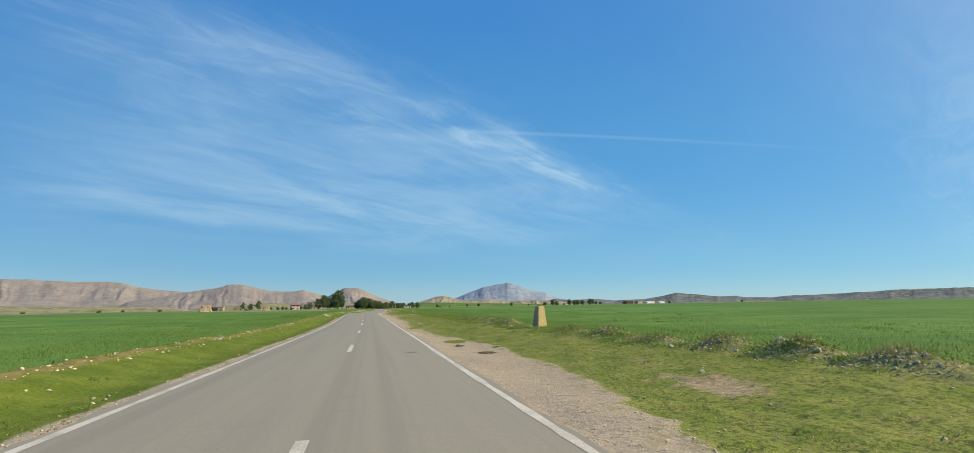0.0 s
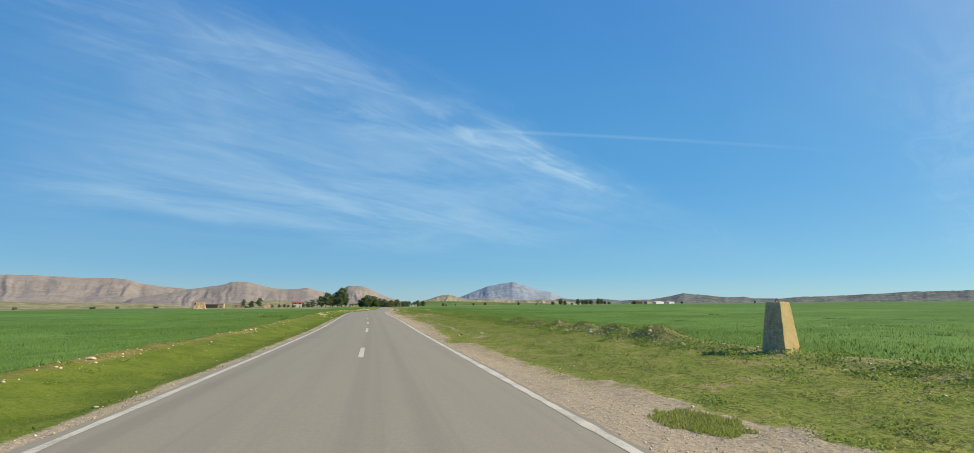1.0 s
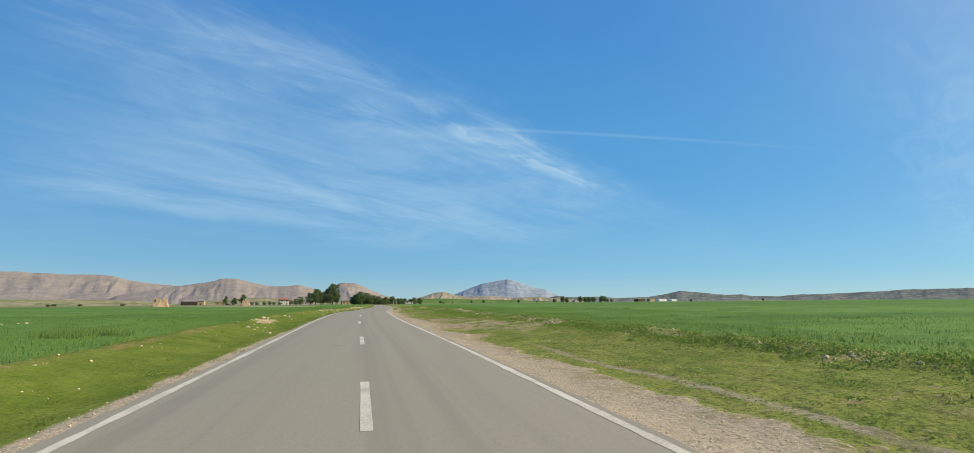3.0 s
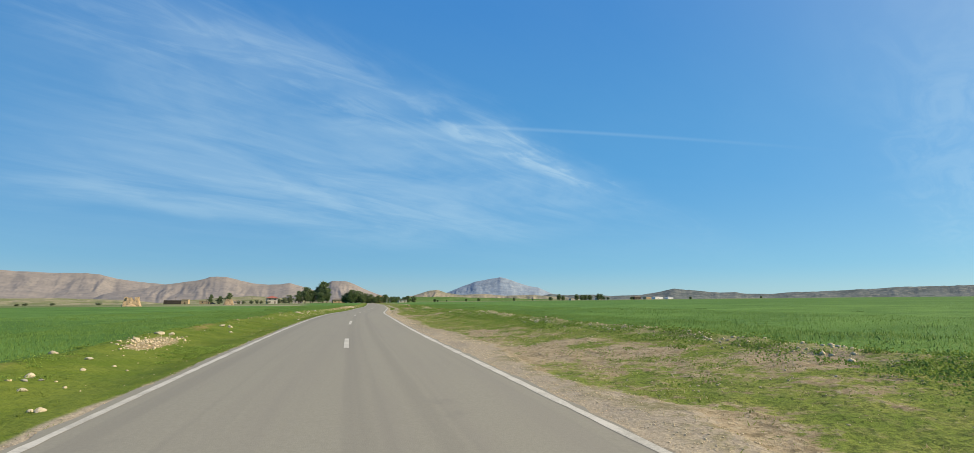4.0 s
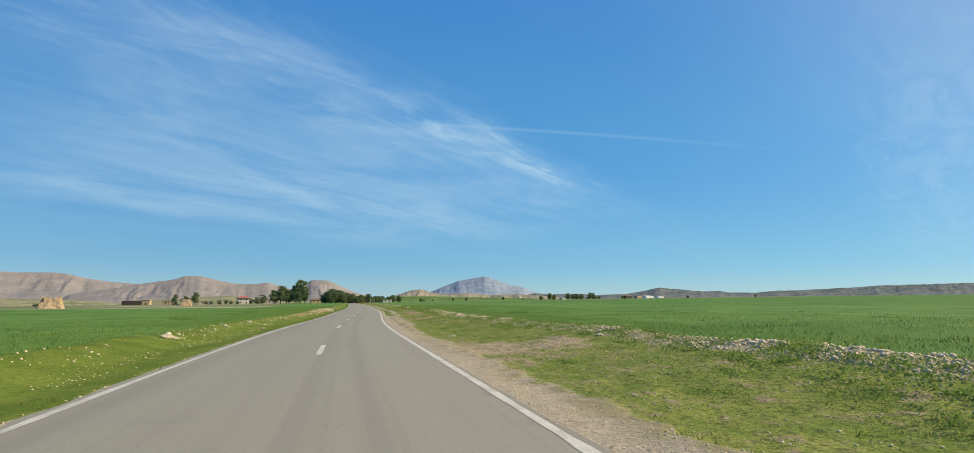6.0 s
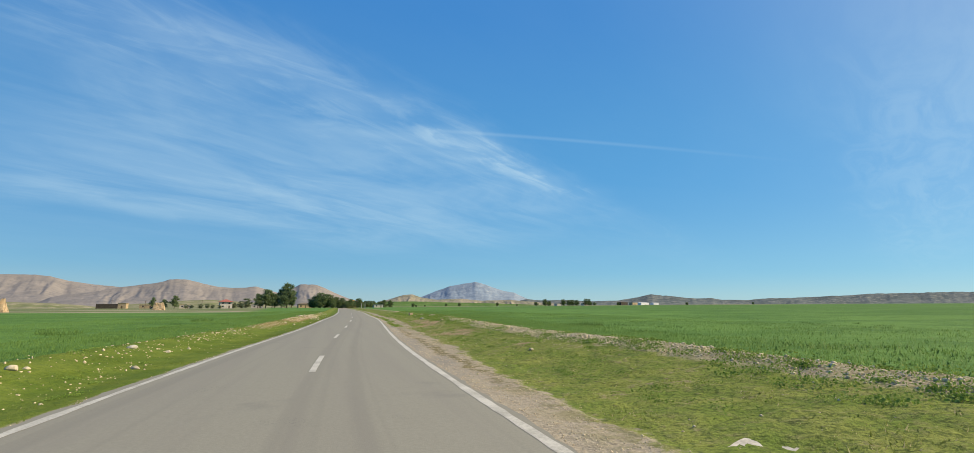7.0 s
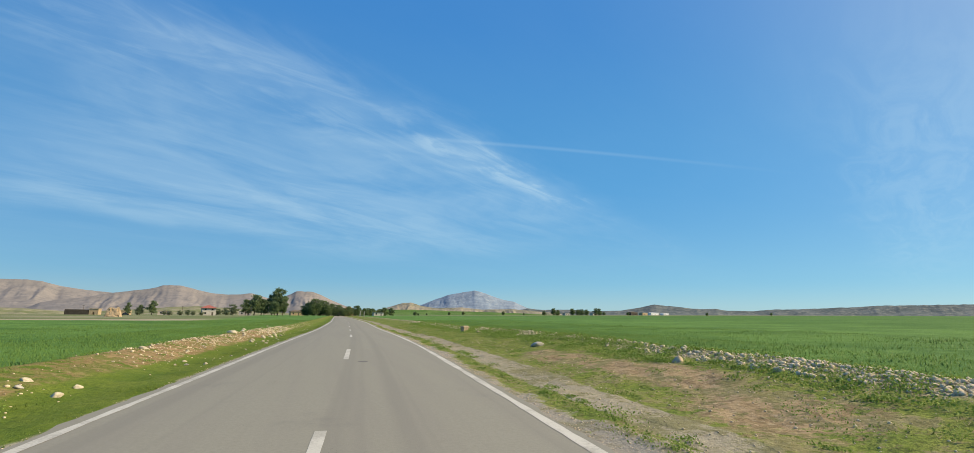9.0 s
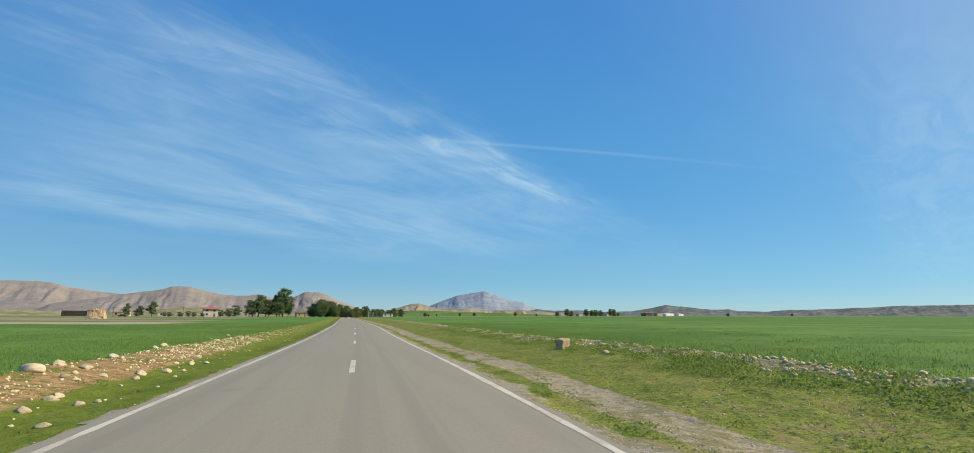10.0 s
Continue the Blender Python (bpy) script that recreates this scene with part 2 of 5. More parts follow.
    grain = t.math("ADD", t.math("MULTIPLY", wide, 0.25), t.math("ADD", t.math("MULTIPLY", mid, 0.35), t.math("MULTIPLY", clod, 0.40)))
    # dark flecks: rough texture, and painted small shadows between crust flakes and grass clumps
    flakes = t.noise(at, 6.5, 8.0, 0.74, 0.8)
    soil = t.mix(t.ramp(flakes, 0.38, 0.47, 0.75, 0.0), soil, (0.150, 0.115, 0.070))
    grass = t.mix(t.ramp(flakes, 0.36, 0.46, 0.6, 0.0), grass, (0.062, 0.076, 0.020))
    used = t.math("ADD", t.math("MULTIPLY", t.ramp(v, 84.0, 92.0, 0.0, 0.06), t.ramp(v, 108.0, 118.0, 1.0, 0.0)), t.math("MULTIPLY", t.math("MAXIMUM", t.math("MULTIPLY", t.ramp(v, 128.0, 136.0, 0.0, 0.05), t.ramp(v, 142.0, 148.0, 1.0, 0.0)), t.ramp(v, 166.0, 174.0, 0.0, 0.05)), t.ramp(v, 206.0, 216.0, 1.0, 0.0)))
    used = t.math("MULTIPLY", used, t.ramp(u, 8.5, 10.5, 1.0, 0.2))
    crumbs = t.math("ADD", grain, t.math("MULTIPLY", t.math("SUBTRACT", flakes, 0.5), 0.22))
    bare = t.ramp(t.math("ADD", t.math("ADD", t.math("MULTIPLY", trodden, 0.135), used), crumbs), 0.555, 0.625)
    verge = t.mix(t.math("MULTIPLY", bare, 0.92), grass, soil)
    # the churned patches towards the village are redder
    verge = t.mix(t.math("MULTIPLY", t.math("MULTIPLY", bare, t.ramp(v, 150.0, 165.0)), 0.55), verge, earth)
    gravel = t.mix(t.ramp(v, 170.0, 195.0, 0.0, 0.15), gravel, t.mix(grit, (0.46, 0.43, 0.36), (0.21, 0.195, 0.165)))
    gravel = t.mix(t.ramp(flakes, 0.37, 0.46, 0.6, 0.0), gravel, (0.15, 0.125, 0.09))
    moss = t.math("MULTIPLY", t.ramp(over, -1.3, 0.1), t.ramp(t.math("ADD", grain, t.math("MULTIPLY", flakes, 0.25)), 0.60, 0.68, 0.0, 0.8))
    gravel = t.mix(moss, gravel, t.mix(clod, (0.19, 0.185, 0.075), (0.125, 0.12, 0.05)))
    frayed = t.math("ADD", t.math("MULTIPLY", t.math("SUBTRACT", clod, 0.5), 0.9), t.math("MULTIPLY", t.math("SUBTRACT", flakes, 0.5), 1.1))
    right = t.mix(t.ramp(t.math("ADD", over, frayed), -0.12, 0.16, 1.0, 0.0), verge, gravel)
    mud = t.math("MULTIPLY", t.ramp(sway, 4.2, 4.35), t.math("MULTIPLY", t.ramp(sway, 4.6, 4.8, 1.0, 0.0), t.math("MULTIPLY", t.ramp(v, 150.0, 158.0), t.ramp(v, 184.0, 192.0, 1.0, 0.0))))
    right = t.mix(t.math("MULTIPLY", mud, t.ramp(clod, 0.40, 0.52, 0.0, 0.85)), right, (0.135, 0.115, 0.045))
    right = t.mix(t.ramp(t.math("ADD", track, t.math("MULTIPLY", frayed, 0.8)), 0.3, 0.6, 0.0, 0.9), right, gravel)
    heaped = t.math("MULTIPLY", t.ramp(v, 112.0, 132.0), t.ramp(v, 188.0, 200.0, 1.0, 0.0))
    scree = t.math("MULTIPLY", t.ramp(t.math("ADD", sway, t.math("MULTIPLY", heaped, 0.4)), 10.1, 10.7), t.ramp(sway, 11.9, 12.4, 1.0, 0.0))
    right = t.mix(t.math("MULTIPLY", t.math("MULTIPLY", scree, t.ramp(v, 96.0, 116.0, 0.35, 0.85)), t.math("MAXIMUM", t.ramp(mid, 0.35, 0.6, 0.1, 0.85), t.math("MULTIPLY", heaped, t.ramp(clod, 0.35, 0.5, 0.55, 0.95)))), right, rubble)
    right = t.mix(t.ramp(sway, 11.9, 12.6), right, crop)
    turf = t.mix(t.ramp(mid, 0.35, 0.65), (0.094, 0.142, 0.019), (0.142, 0.182, 0.030))
    turf = t.mix(t.ramp(fine, 0.3, 0.55, 0.5, 0.0), turf, (0.045, 0.080, 0.014))
    # left: a narrow gravel edge, lush grass, a bank of earth, then the crop
    left = t.mix(t.ramp(t.math("ADD", u, t.math("ADD", t.math("MULTIPLY", t.math("SUBTRACT", mid, 0.5), 0.4), t.ramp(v, 80.0, 100.0, 0.28, 0.0))), -3.68, -3.52), turf, gravel)
    patches = t.math("MAXIMUM", t.math("MULTIPLY", t.ramp(t.noise(at, 0.22, 3.0), 0.46, 0.58), t.ramp(v, 112.0, 124.0, 1.0, 0.0)), t.math("MAXIMUM", t.ramp(v, 70.0, 84.0, 1.0, 0.0), t.ramp(v, 178.0, 196.0)))
    narrow = t.math("ADD", u, t.math("MULTIPLY", t.math("SUBTRACT", mid, 0.5), 0.9))
    bank = t.math("MULTIPLY", patches, t.math("MULTIPLY", t.ramp(narrow, -7.2, -6.9), t.ramp(t.math("SUBTRACT", narrow, t.ramp(v, 150.0, 212.0, -0.35, 0.75)), -6.25, -5.95, 1.0, 0.0)))
    left = t.mix(t.math("MULTIPLY", t.math("MULTIPLY", bank, t.ramp(t.math("ADD", grain, t.ramp(v, 190.0, 212.0, 0.0, 0.05)), 0.42, 0.52)), t.math("SUBTRACT", t.ramp(v, 120.0, 195.0, 0.7, 1.0), t.ramp(v, 222.0, 238.0, 0.0, 0.85))), left, earth)
    left = t.mix(t.ramp(narrow, -7.25, -6.95, 1.0, 0.0), left, crop)
    left = t.mix(t.ramp(t.math("ADD", trodden, t.math("MULTIPLY", frayed, 0.5)), 0.3, 0.5, 0.0, 0.9), left, t.mix(t.ramp(flakes, 0.42, 0.55), earth, rubble))
    near = t.mix(t.ramp(u, -0.1, 0.1), left, right)
    near = t.mix(t.ramp(t.math("ABSOLUTE", u), 30.0, 130.0, 0.0, 0.35), near, (0.050, 0.125, 0.026))
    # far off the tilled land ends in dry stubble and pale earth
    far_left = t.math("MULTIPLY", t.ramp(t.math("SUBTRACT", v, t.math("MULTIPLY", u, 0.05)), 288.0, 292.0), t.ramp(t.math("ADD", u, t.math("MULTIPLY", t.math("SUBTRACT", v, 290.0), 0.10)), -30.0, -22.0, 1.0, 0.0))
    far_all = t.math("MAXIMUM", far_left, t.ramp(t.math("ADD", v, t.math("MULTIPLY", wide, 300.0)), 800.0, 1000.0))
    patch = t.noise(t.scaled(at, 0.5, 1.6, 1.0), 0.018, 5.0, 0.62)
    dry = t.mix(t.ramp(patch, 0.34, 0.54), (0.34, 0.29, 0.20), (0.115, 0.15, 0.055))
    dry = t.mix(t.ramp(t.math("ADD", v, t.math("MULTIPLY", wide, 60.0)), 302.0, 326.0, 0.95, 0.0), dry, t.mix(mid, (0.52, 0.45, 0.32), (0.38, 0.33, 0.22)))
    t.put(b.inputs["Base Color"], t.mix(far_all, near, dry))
    tall = t.math("ADD", t.math("ADD", t.math("MULTIPLY", mid, 0.4), t.math("MULTIPLY", clod, 0.35)), t.math("ADD", t.math("MULTIPLY", fine, 0.3), t.math("MULTIPLY", grit, 0.05)))
    bumped(t, b, tall, 1.0, 0.12)
    return m


def asphalt_material():
    m, t, b = material("asphalt", 0.88, spec=0.25)
    u, v = lane_of(t)
    at = place_of(t)
    grit = t.cells(at, 70.0)
    fine = t.noise(at, 22.0, 3.0, 0.7)
    streak = t.noise(t.scaled(at, 1.6, 0.06, 1.0), 1.0, 4.0, 0.6)
    worn = t.noise(at, 0.5, 5.0, 0.65)
    # long wheel-worn bands, broad stains, and small ravelled spots where single chips show
    bands = t.add("ShaderNodeTexNoise", {"W": t.math("ADD", u, t.math("MULTIPLY", worn, 0.12)), "Scale": 1.3, "Detail": 3.0}, noise_dimensions="1D").outputs[0]
    c = t.mix(t.ramp(fine, 0.3, 0.7), (0.226, 0.214, 0.172), (0.256, 0.244, 0.198))
    c = t.mix(t.math("MULTIPLY", t.ramp(streak, 0.4, 0.7), 0.5), c, (0.215, 0.20, 0.17))
    c = t.mix(t.ramp(bands, 0.50, 0.66, 0.0, 0.45), c, (0.190, 0.178, 0.150))
    c = t.mix(t.math("MULTIPLY", t.ramp(worn, 0.60, 0.8), 0.5), c, (0.165, 0.155, 0.138))
    ravel = t.math("MULTIPLY", t.ramp(t.noise(at, 0.55, 3.0, 0.6), 0.64, 0.70), t.ramp(t.cells(at, 26.0), 0.12, 0.34, 1.0, 0.0))
    c = t.mix(t.math("MULTIPLY", ravel, 0.6), c, (0.10, 0.095, 0.085))
    c = t.mix(t.ramp(grit, 0.0, 0.35, 0.12, 0.0), c, (0.12, 0.11, 0.10))
    t.put(b.inputs["Base Color"], c)
    bumped(t, b, t.math("ADD", grit, fine), 0.22, 0.006)
    return m


def paint_material():
    m, t, b = material("road_paint", 0.7)
    at = place_of(t)
    f = t.math("ADD", t.math("MULTIPLY", t.noise(at, 1.3, 4.0), 0.5), t.math("MULTIPLY", t.noise(at, 24.0, 4.0, 0.7), 0.5))
    t.put(b.inputs["Base Color"], t.mix(t.ramp(f, 0.42, 0.64), (0.52, 0.495, 0.43), (0.34, 0.32, 0.27)))
    return m


def rock_material(name, pale, dark, scale, own=0.2):
    return plain_material(name, pale, dark, scale, 0.92, 0.7, 0.03, own=own)


GROUND, ASPHALT, PAINT = ground_material(), asphalt_material(), paint_material()
STONE = rock_material("limestone", (0.58, 0.50, 0.36), (0.40, 0.335, 0.225), 5.0)
BROWN_STONE = rock_material("brown_sandstone", (0.52, 0.40, 0.26), (0.36, 0.265, 0.165), 4.0)
GREY_STONE = rock_material("weathered_stone", (0.52, 0.475, 0.40), (0.33, 0.30, 0.25), 4.0)


# ---- shaping helpers ----
def mesh_from(name, points, faces, mats=(), smooth=False):
    me = bpy.data.meshes.new(name)
    me.from_pydata([tuple(map(float, p)) for p in points], [], [tuple(map(int, f)) for f in faces])
    for m in mats:
        me.materials.append(m)
    if smooth:
        me.polygons.foreach_set("use_smooth", [True] * len(me.polygons))
    me.update()
    return me


def quads(rows, cols):
    i = np.arange((rows - 1) * cols).reshape(rows - 1, cols)[:, :-1].ravel()
    return np.stack([i, i + 1, i + cols + 1, i + cols], -1)


def lane_uv(me, uv):
    layer = me.uv_layers.new(name="lane")
    loops = np.empty(len(me.loops), int)
    me.loops.foreach_get("vertex_index", loops)
    layer.data.foreach_set("uv", uv[loops].astype(np.float32).ravel())


def part(name, bm, mat, parent=None, label="", at=None):
    me = bpy.data.meshes.new(name)
    bm.to_mesh(me)
    bm.free()
    me.materials.append(mat)
    ob = new(name, me)
    if parent:
        ob.parent = parent
    if at is not None:
        ob.matrix_basis = at
    if label:
        tagged(ob, label)
    return ob


def base(name, m, label, category, group="", kind=""):
    ob = new(name)
    ob.matrix_basis = m
    return tagged(ob, label, category, group, kind)


def soft_noise(x, y, scale, seed=0.0):
    """Smooth value noise, in arrays."""
    x, y = np.asarray(x, float) / scale + seed * 7.31, np.asarray(y, float) / scale + seed * 3.77
    xi, yi = np.floor(x), np.floor(y)
    fx, fy = x - xi, y - yi
    fx, fy = fx * fx * (3 - 2 * fx), fy * fy * (3 - 2 * fy)

    def h(a, b):
        s = np.sin(a * 127.1 + b * 311.7 + seed * 17.0) * 43758.5453
        return s - np.floor(s)
    return (h(xi, yi) * (1 - fx) + h(xi + 1, yi) * fx) * (1 - fy) + (h(xi, yi + 1) * (1 - fx) + h(xi + 1, yi + 1) * fx) * fy


def step(x, lo, hi):
    """Smooth step from 0 at lo to 1 at hi, which may lie on either side."""
    s = np.clip((x - lo) / (hi - lo), 0, 1)
    return s * s * (3 - 2 * s)


# ---- ground: one sheet, with shoulder, verges, field banks and the plain ----
def side(y):
    """How far the sheet is shifted to follow the road."""
    return road_x(np.clip(y, -200, 290)) + 0.02 * np.clip(np.asarray(y, float) - 290, 0, 330)


# heaps, and one hollow, on the right bank: place along the road, height, half length
HEAPS = ((13.8, 0.22, 0.8), (16.4, 0.28, 0.9), (19.3, 0.24, 0.8), (23.2, 0.16, 0.9), (27.0, 0.22, 1.1), (31.5, 0.16, 0.9), (38.3, -0.17, 2.2), (44.2, 0.33, 1.3), (47.7, 0.28, 1.0), (51.2, 0.22, 0.9), (55.1, 0.22, 0.8), (59.0, 0.15, 1.1), (63.8, 0.24, 0.7), (112.3, 0.12, 1.6), (126.4, 0.14, 0.8))


# outer edge of the gravel shoulder along the road
SHOULDER = ((5, 4.8), (11, 4.9), (14.5, 5.4), (18.6, 5.9), (22.5, 6.1), (30, 6.25), (34, 5.7), (38, 5.2), (49, 4.9), (50.4, 3.9), (51.6, 3.9), (52.8, 4.3), (60, 4.55), (64, 4.8), (67, 5.15), (72, 5.35), (81, 5.2), (88, 4.9), (91, 4.9), (94, 4.4),
            (98, 4.7), (103, 5.3), (109, 5.2), (113, 4.6), (118, 4.5), (124, 5.0), (144, 4.9), (147.5, 4.8), (150, 4.8), (154.5, 5.0), (158, 5.0), (162, 5.3), (172, 5.55), (182, 5.6), (188, 4.9), (191, 3.95), (262, 3.9))
# trodden patches of the verges: beside the road, along it, half width, half length
TRODDEN = ((6.9, 98.4, 1.7, 1.0), (8.3, 97.4, 1.1, 0.9), (5.2, 98.8, 0.9, 1.3), (4.9, 90.5, 0.8, 1.6), (9.8, 94.0, 1.1, 1.6), (5.5, 101.0, 1.5, 2.3), (7.4, 101.6, 1.3, 1.1), (6.5, 108.7, 0.9, 1.9), (5.8, 140.0, 1.4, 2.4),
           (7.6, 139.2, 1.25, 1.6), (8.7, 178.3, 0.9, 1.4), (7.0, 176.4, 0.9, 1.0), (8.1, 175.6, 0.8, 0.9), (8.5, 194.7, 0.8, 2.0), (7.4, 190.8, 1.1, 1.8), (8.0, 193.6, 0.7, 1.4), (7.8, 197.5, 0.6, 3.8), (7.4, 202.6, 0.7, 0.9),
           (7.5, 200.5, 1.0, 1.2), (8.2, 163.3, 0.7, 0.6), (6.0, 53.4, 0.6, 0.9), (7.6, 15.0, 0.8, 1.8), (-6.1, 103.5, 0.55, 1.9))


def gravel_out(y):
    return np.interp(y, *zip(*SHOULDER))


def shoulder_lip(u, y):
    """Where the shoulder breaks off, ragged at two scales."""
    return gravel_out(y) + 0.5 * (soft_noise(u, y, 1.7, 31) - 0.5) + 0.4 * (soft_noise(u, y, 0.5, 32) - 0.5)


def trodden(u, y):
    out = np.zeros(np.broadcast(u, y).shape)
    for u0, y0, wide, long in TRODDEN:
        out = np.maximum(out, np.exp(-(((u - u0) / wide) ** 2 + ((y - y0) / long) ** 2) ** 1.5))
    return out


def wheel_track(u, y):
    """A second, narrow gravel track beside the shoulder, on two stretches."""
    first = 0.55 * step(np.abs(u - 6.2 - 0.25 * (soft_noise(y, y * 0, 4.0, 35) - 0.5)), 0.34, 0.06) * step(y, 56, 64) * step(y, 90, 82)
    second = step(np.abs(u - 5.22 - 0.25 * (soft_noise(y, y * 0, 3.0, 36) - 0.5)), 0.78, 0.42) * step(y, 186, 191)
    return np.maximum(first, second)


def fall(x):
    """Cross slope of the plain."""
    return np.where(x > 0, 0.0158, 0.013) * np.clip(x, -450, 900)


def ground_z(u, y):
    """Height of the ground, u metres beside the road's middle: the plain climbs gently to the right and ahead."""
    u, y = np.asarray(u, float), np.asarray(y, float)
    a = np.abs(u)
    z = road_z(y) + fall(np.sign(u) * np.maximum(a - 12, 0))
    rough = soft_noise(u, y, 0.7, 1) - 0.5
    lumps = soft_noise(u, y, 3.1, 2) - 0.5
    right = -0.05 + 0.46 * step(a, 4.8, 11.0) + 0.14 * np.exp(-((a - 11.2) / 0.7) ** 2)
    left = -0.04 - 0.05 * step(a, 3.7, 4.6) + 0.24 * step(a, 4.6, 6.4) + 0.12 * np.exp(-((a - 6.9) / 0.5) ** 2)
    z = z + np.where(a < 3.6, -0.03 - 0.10 * step(3.55 - a, 0, 0.4), np.where(u > 0, right, left))
    for top, high, long in HEAPS:
        z = z + high * np.exp(-((u - 11.1) / 0.75) ** 2 - ((y - top) / long) ** 2)
    # the shoulder ends in a broken lip, and the verge is pitted
    lip = shoulder_lip(u, y)
    z = z - 0.04 * np.where(u > 0, step(u, lip - 0.02, lip + 0.1), 0) * step(12.5 - a, 0, 4)
    pits = 0.6 * np.abs(soft_noise(u, y, 0.45, 33) - 0.5) + 0.4 * np.abs(soft_noise(u, y, 0.21, 34) - 0.5)
    z = z + 0.13 * (pits - 0.12) * np.where(u > 0, step(u, lip, lip + 0.8), 0.45 * step(a, 5.2, 6.4)) * step(13.0 - a, 0, 1)
    loose = step(a, 3.6, 4.4) * np.exp(-(a / 60) ** 2)
    return z + loose * (0.05 * rough + 0.14 * lumps) + 0.5 * (soft_noise(u, y, 60, 3) - 0.5) * step(a, 14, 80)


def stand(u, y, sink=0.0):
    """A point on the ground, u metres beside the road's middle."""
    return Vector((float(u + side(y)), float(y), float(ground_z(u, y)) - sink))


def stand_at(x, y, sink=0.0):
    return stand(x - float(side(y)), y, sink)


def build_ground():
    field = np.concatenate([np.arange(12.6, 26, 0.9), np.arange(27, 60, 3.0)])
    far = np.geomspace(64, 4700, 26)
    left, right = np.arange(3.0, 12.4, 0.2), np.concatenate([[3.0], np.arange(3.4, 12.4, 0.1)])
    u = np.concatenate([-far[::-1], -field[::-1], -left[::-1], [-1.5, 0, 1.5], right, field, far])
    y = np.concatenate([-np.geomspace(30, 4700, 14)[::-1], np.arange(-28, 8, 0.8), np.arange(8, 225, 0.16), np.arange(225.5, 262, 0.5), np.arange(263, 440, 3.0), np.geomspace(443, 4750, 30)])
    gu, gy = np.meshgrid(u, y)
    points = np.stack([gu + side(gy), gy, ground_z(gu, gy)], -1).reshape(-1, 3)
    me = mesh_from("ground", points, quads(len(y), len(u)), (GROUND,), True)
    lane_uv(me, np.stack([gu, gy], -1).reshape(-1, 2))
    zones = me.attributes.new("verge", "FLOAT_VECTOR", "POINT")
    zones.data.foreach_set("vector", np.stack([gu - shoulder_lip(gu, gy), trodden(gu, gy), wheel_track(gu, gy)], -1).astype(np.float32).ravel())
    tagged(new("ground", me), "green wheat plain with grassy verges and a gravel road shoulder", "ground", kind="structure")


build_ground()


# ---- road ----
ROAD_END = 430.0


def strip(name, lo, hi, y0, y1, lift, pitch, mat, ragged=0.0, seed=0.0, parts=1):
    """A band that follows the road from y0 to y1, between the offsets lo and hi."""
    y = np.linspace(y0, y1, max(2, int((y1 - y0) / pitch) + 1))
    u = np.linspace(lo, hi, parts + 1)
    gu, gy = np.meshgrid(u, y)
    wave = (soft_noise(gy, gu * 0 + 1, 0.35, seed) - 0.5) * ragged + (soft_noise(gy, gu * 0 + 5, 2.3, seed + 2) - 0.5) * ragged
    gu2 = gu + wave * np.where(gu == lo, 1, np.where(gu == hi, -1, 0))
    z = road_z(gy) + 0.05 * (1 - (gu2 / 3.4) ** 2) + lift
    points = np.stack([gu2 + side(gy), gy, z], -1).reshape(-1, 3)
    me = mesh_from(name, points, quads(len(y), parts + 1), (mat,), True)
    lane_uv(me, np.stack([gu2, gy], -1).reshape(-1, 2))
    return new(name, me)


road = tagged(strip("road", -3.50, 3.50, -40, ROAD_END, 0.0, 0.4, ASPHALT, 0.16, 1.0, 8), "worn grey two-lane asphalt country road", "road", kind="structure")
for name, lo, hi in (("edge_line", -HALF - 0.03, -HALF + 0.12), ("edge_line", HALF - 0.09, HALF + 0.09)):
    line = strip(name, lo, hi, -40, ROAD_END, 0.004, 0.4, PAINT, 0.035, lo)
    line.parent = road
    tagged(line, "faded white painted edge line")
for far_end, length, off in DASHES:
    dash = strip("lane_dash", off - 0.08, off + 0.08, far_end - length, far_end, 0.004, 0.2, PAINT, 0.008, far_end)
    dash.parent = road


# ---- hills round the plain ----
def hill_material(name, a, b, c, scale=1.0, relief=0.7, layers=0.0):
    """Two earths in broad patches, rock on top of them; layers: how far level beds of rock show."""
    m, t, bs = material(name, 0.97, spec=0.05)
    at = place_of(t)
    f = t.noise(at, 0.006 * scale, 7.0, 0.62)
    g = t.noise(t.scaled(at, 1, 1, 2.5), 0.02 * scale, 6.0, 0.65)
    scrub = t.noise(at, 0.09 * scale, 3.0, 0.7)
    col = t.mix(t.ramp(f, 0.38, 0.62), a, b)
    col = t.mix(t.ramp(g, 0.5, 0.66, 0.0, 0.8), col, c)
    if layers:
        level = t.math("ADD", t.add("ShaderNodeSeparateXYZ", {0: at}).outputs[2], t.math("MULTIPLY", g, 26.0))
        beds = t.add("ShaderNodeTexNoise", {"W": level, "Scale": 0.055, "Detail": 4.0}, noise_dimensions="1D").outputs[0]
        col = t.mix(t.ramp(beds, 0.52, 0.62, 0.0, layers), col, tuple(0.72 * k for k in c))
    col = t.mix(t.ramp(scrub, 0.56, 0.68, 0.0, 0.45), col, tuple(0.6 * k for k in c))
    t.put(bs.inputs["Base Color"], col)
    bumped(t, bs, t.math("ADD", f, t.math("MULTIPLY", g, 0.6)), relief, 18.0 / scale)
    return m


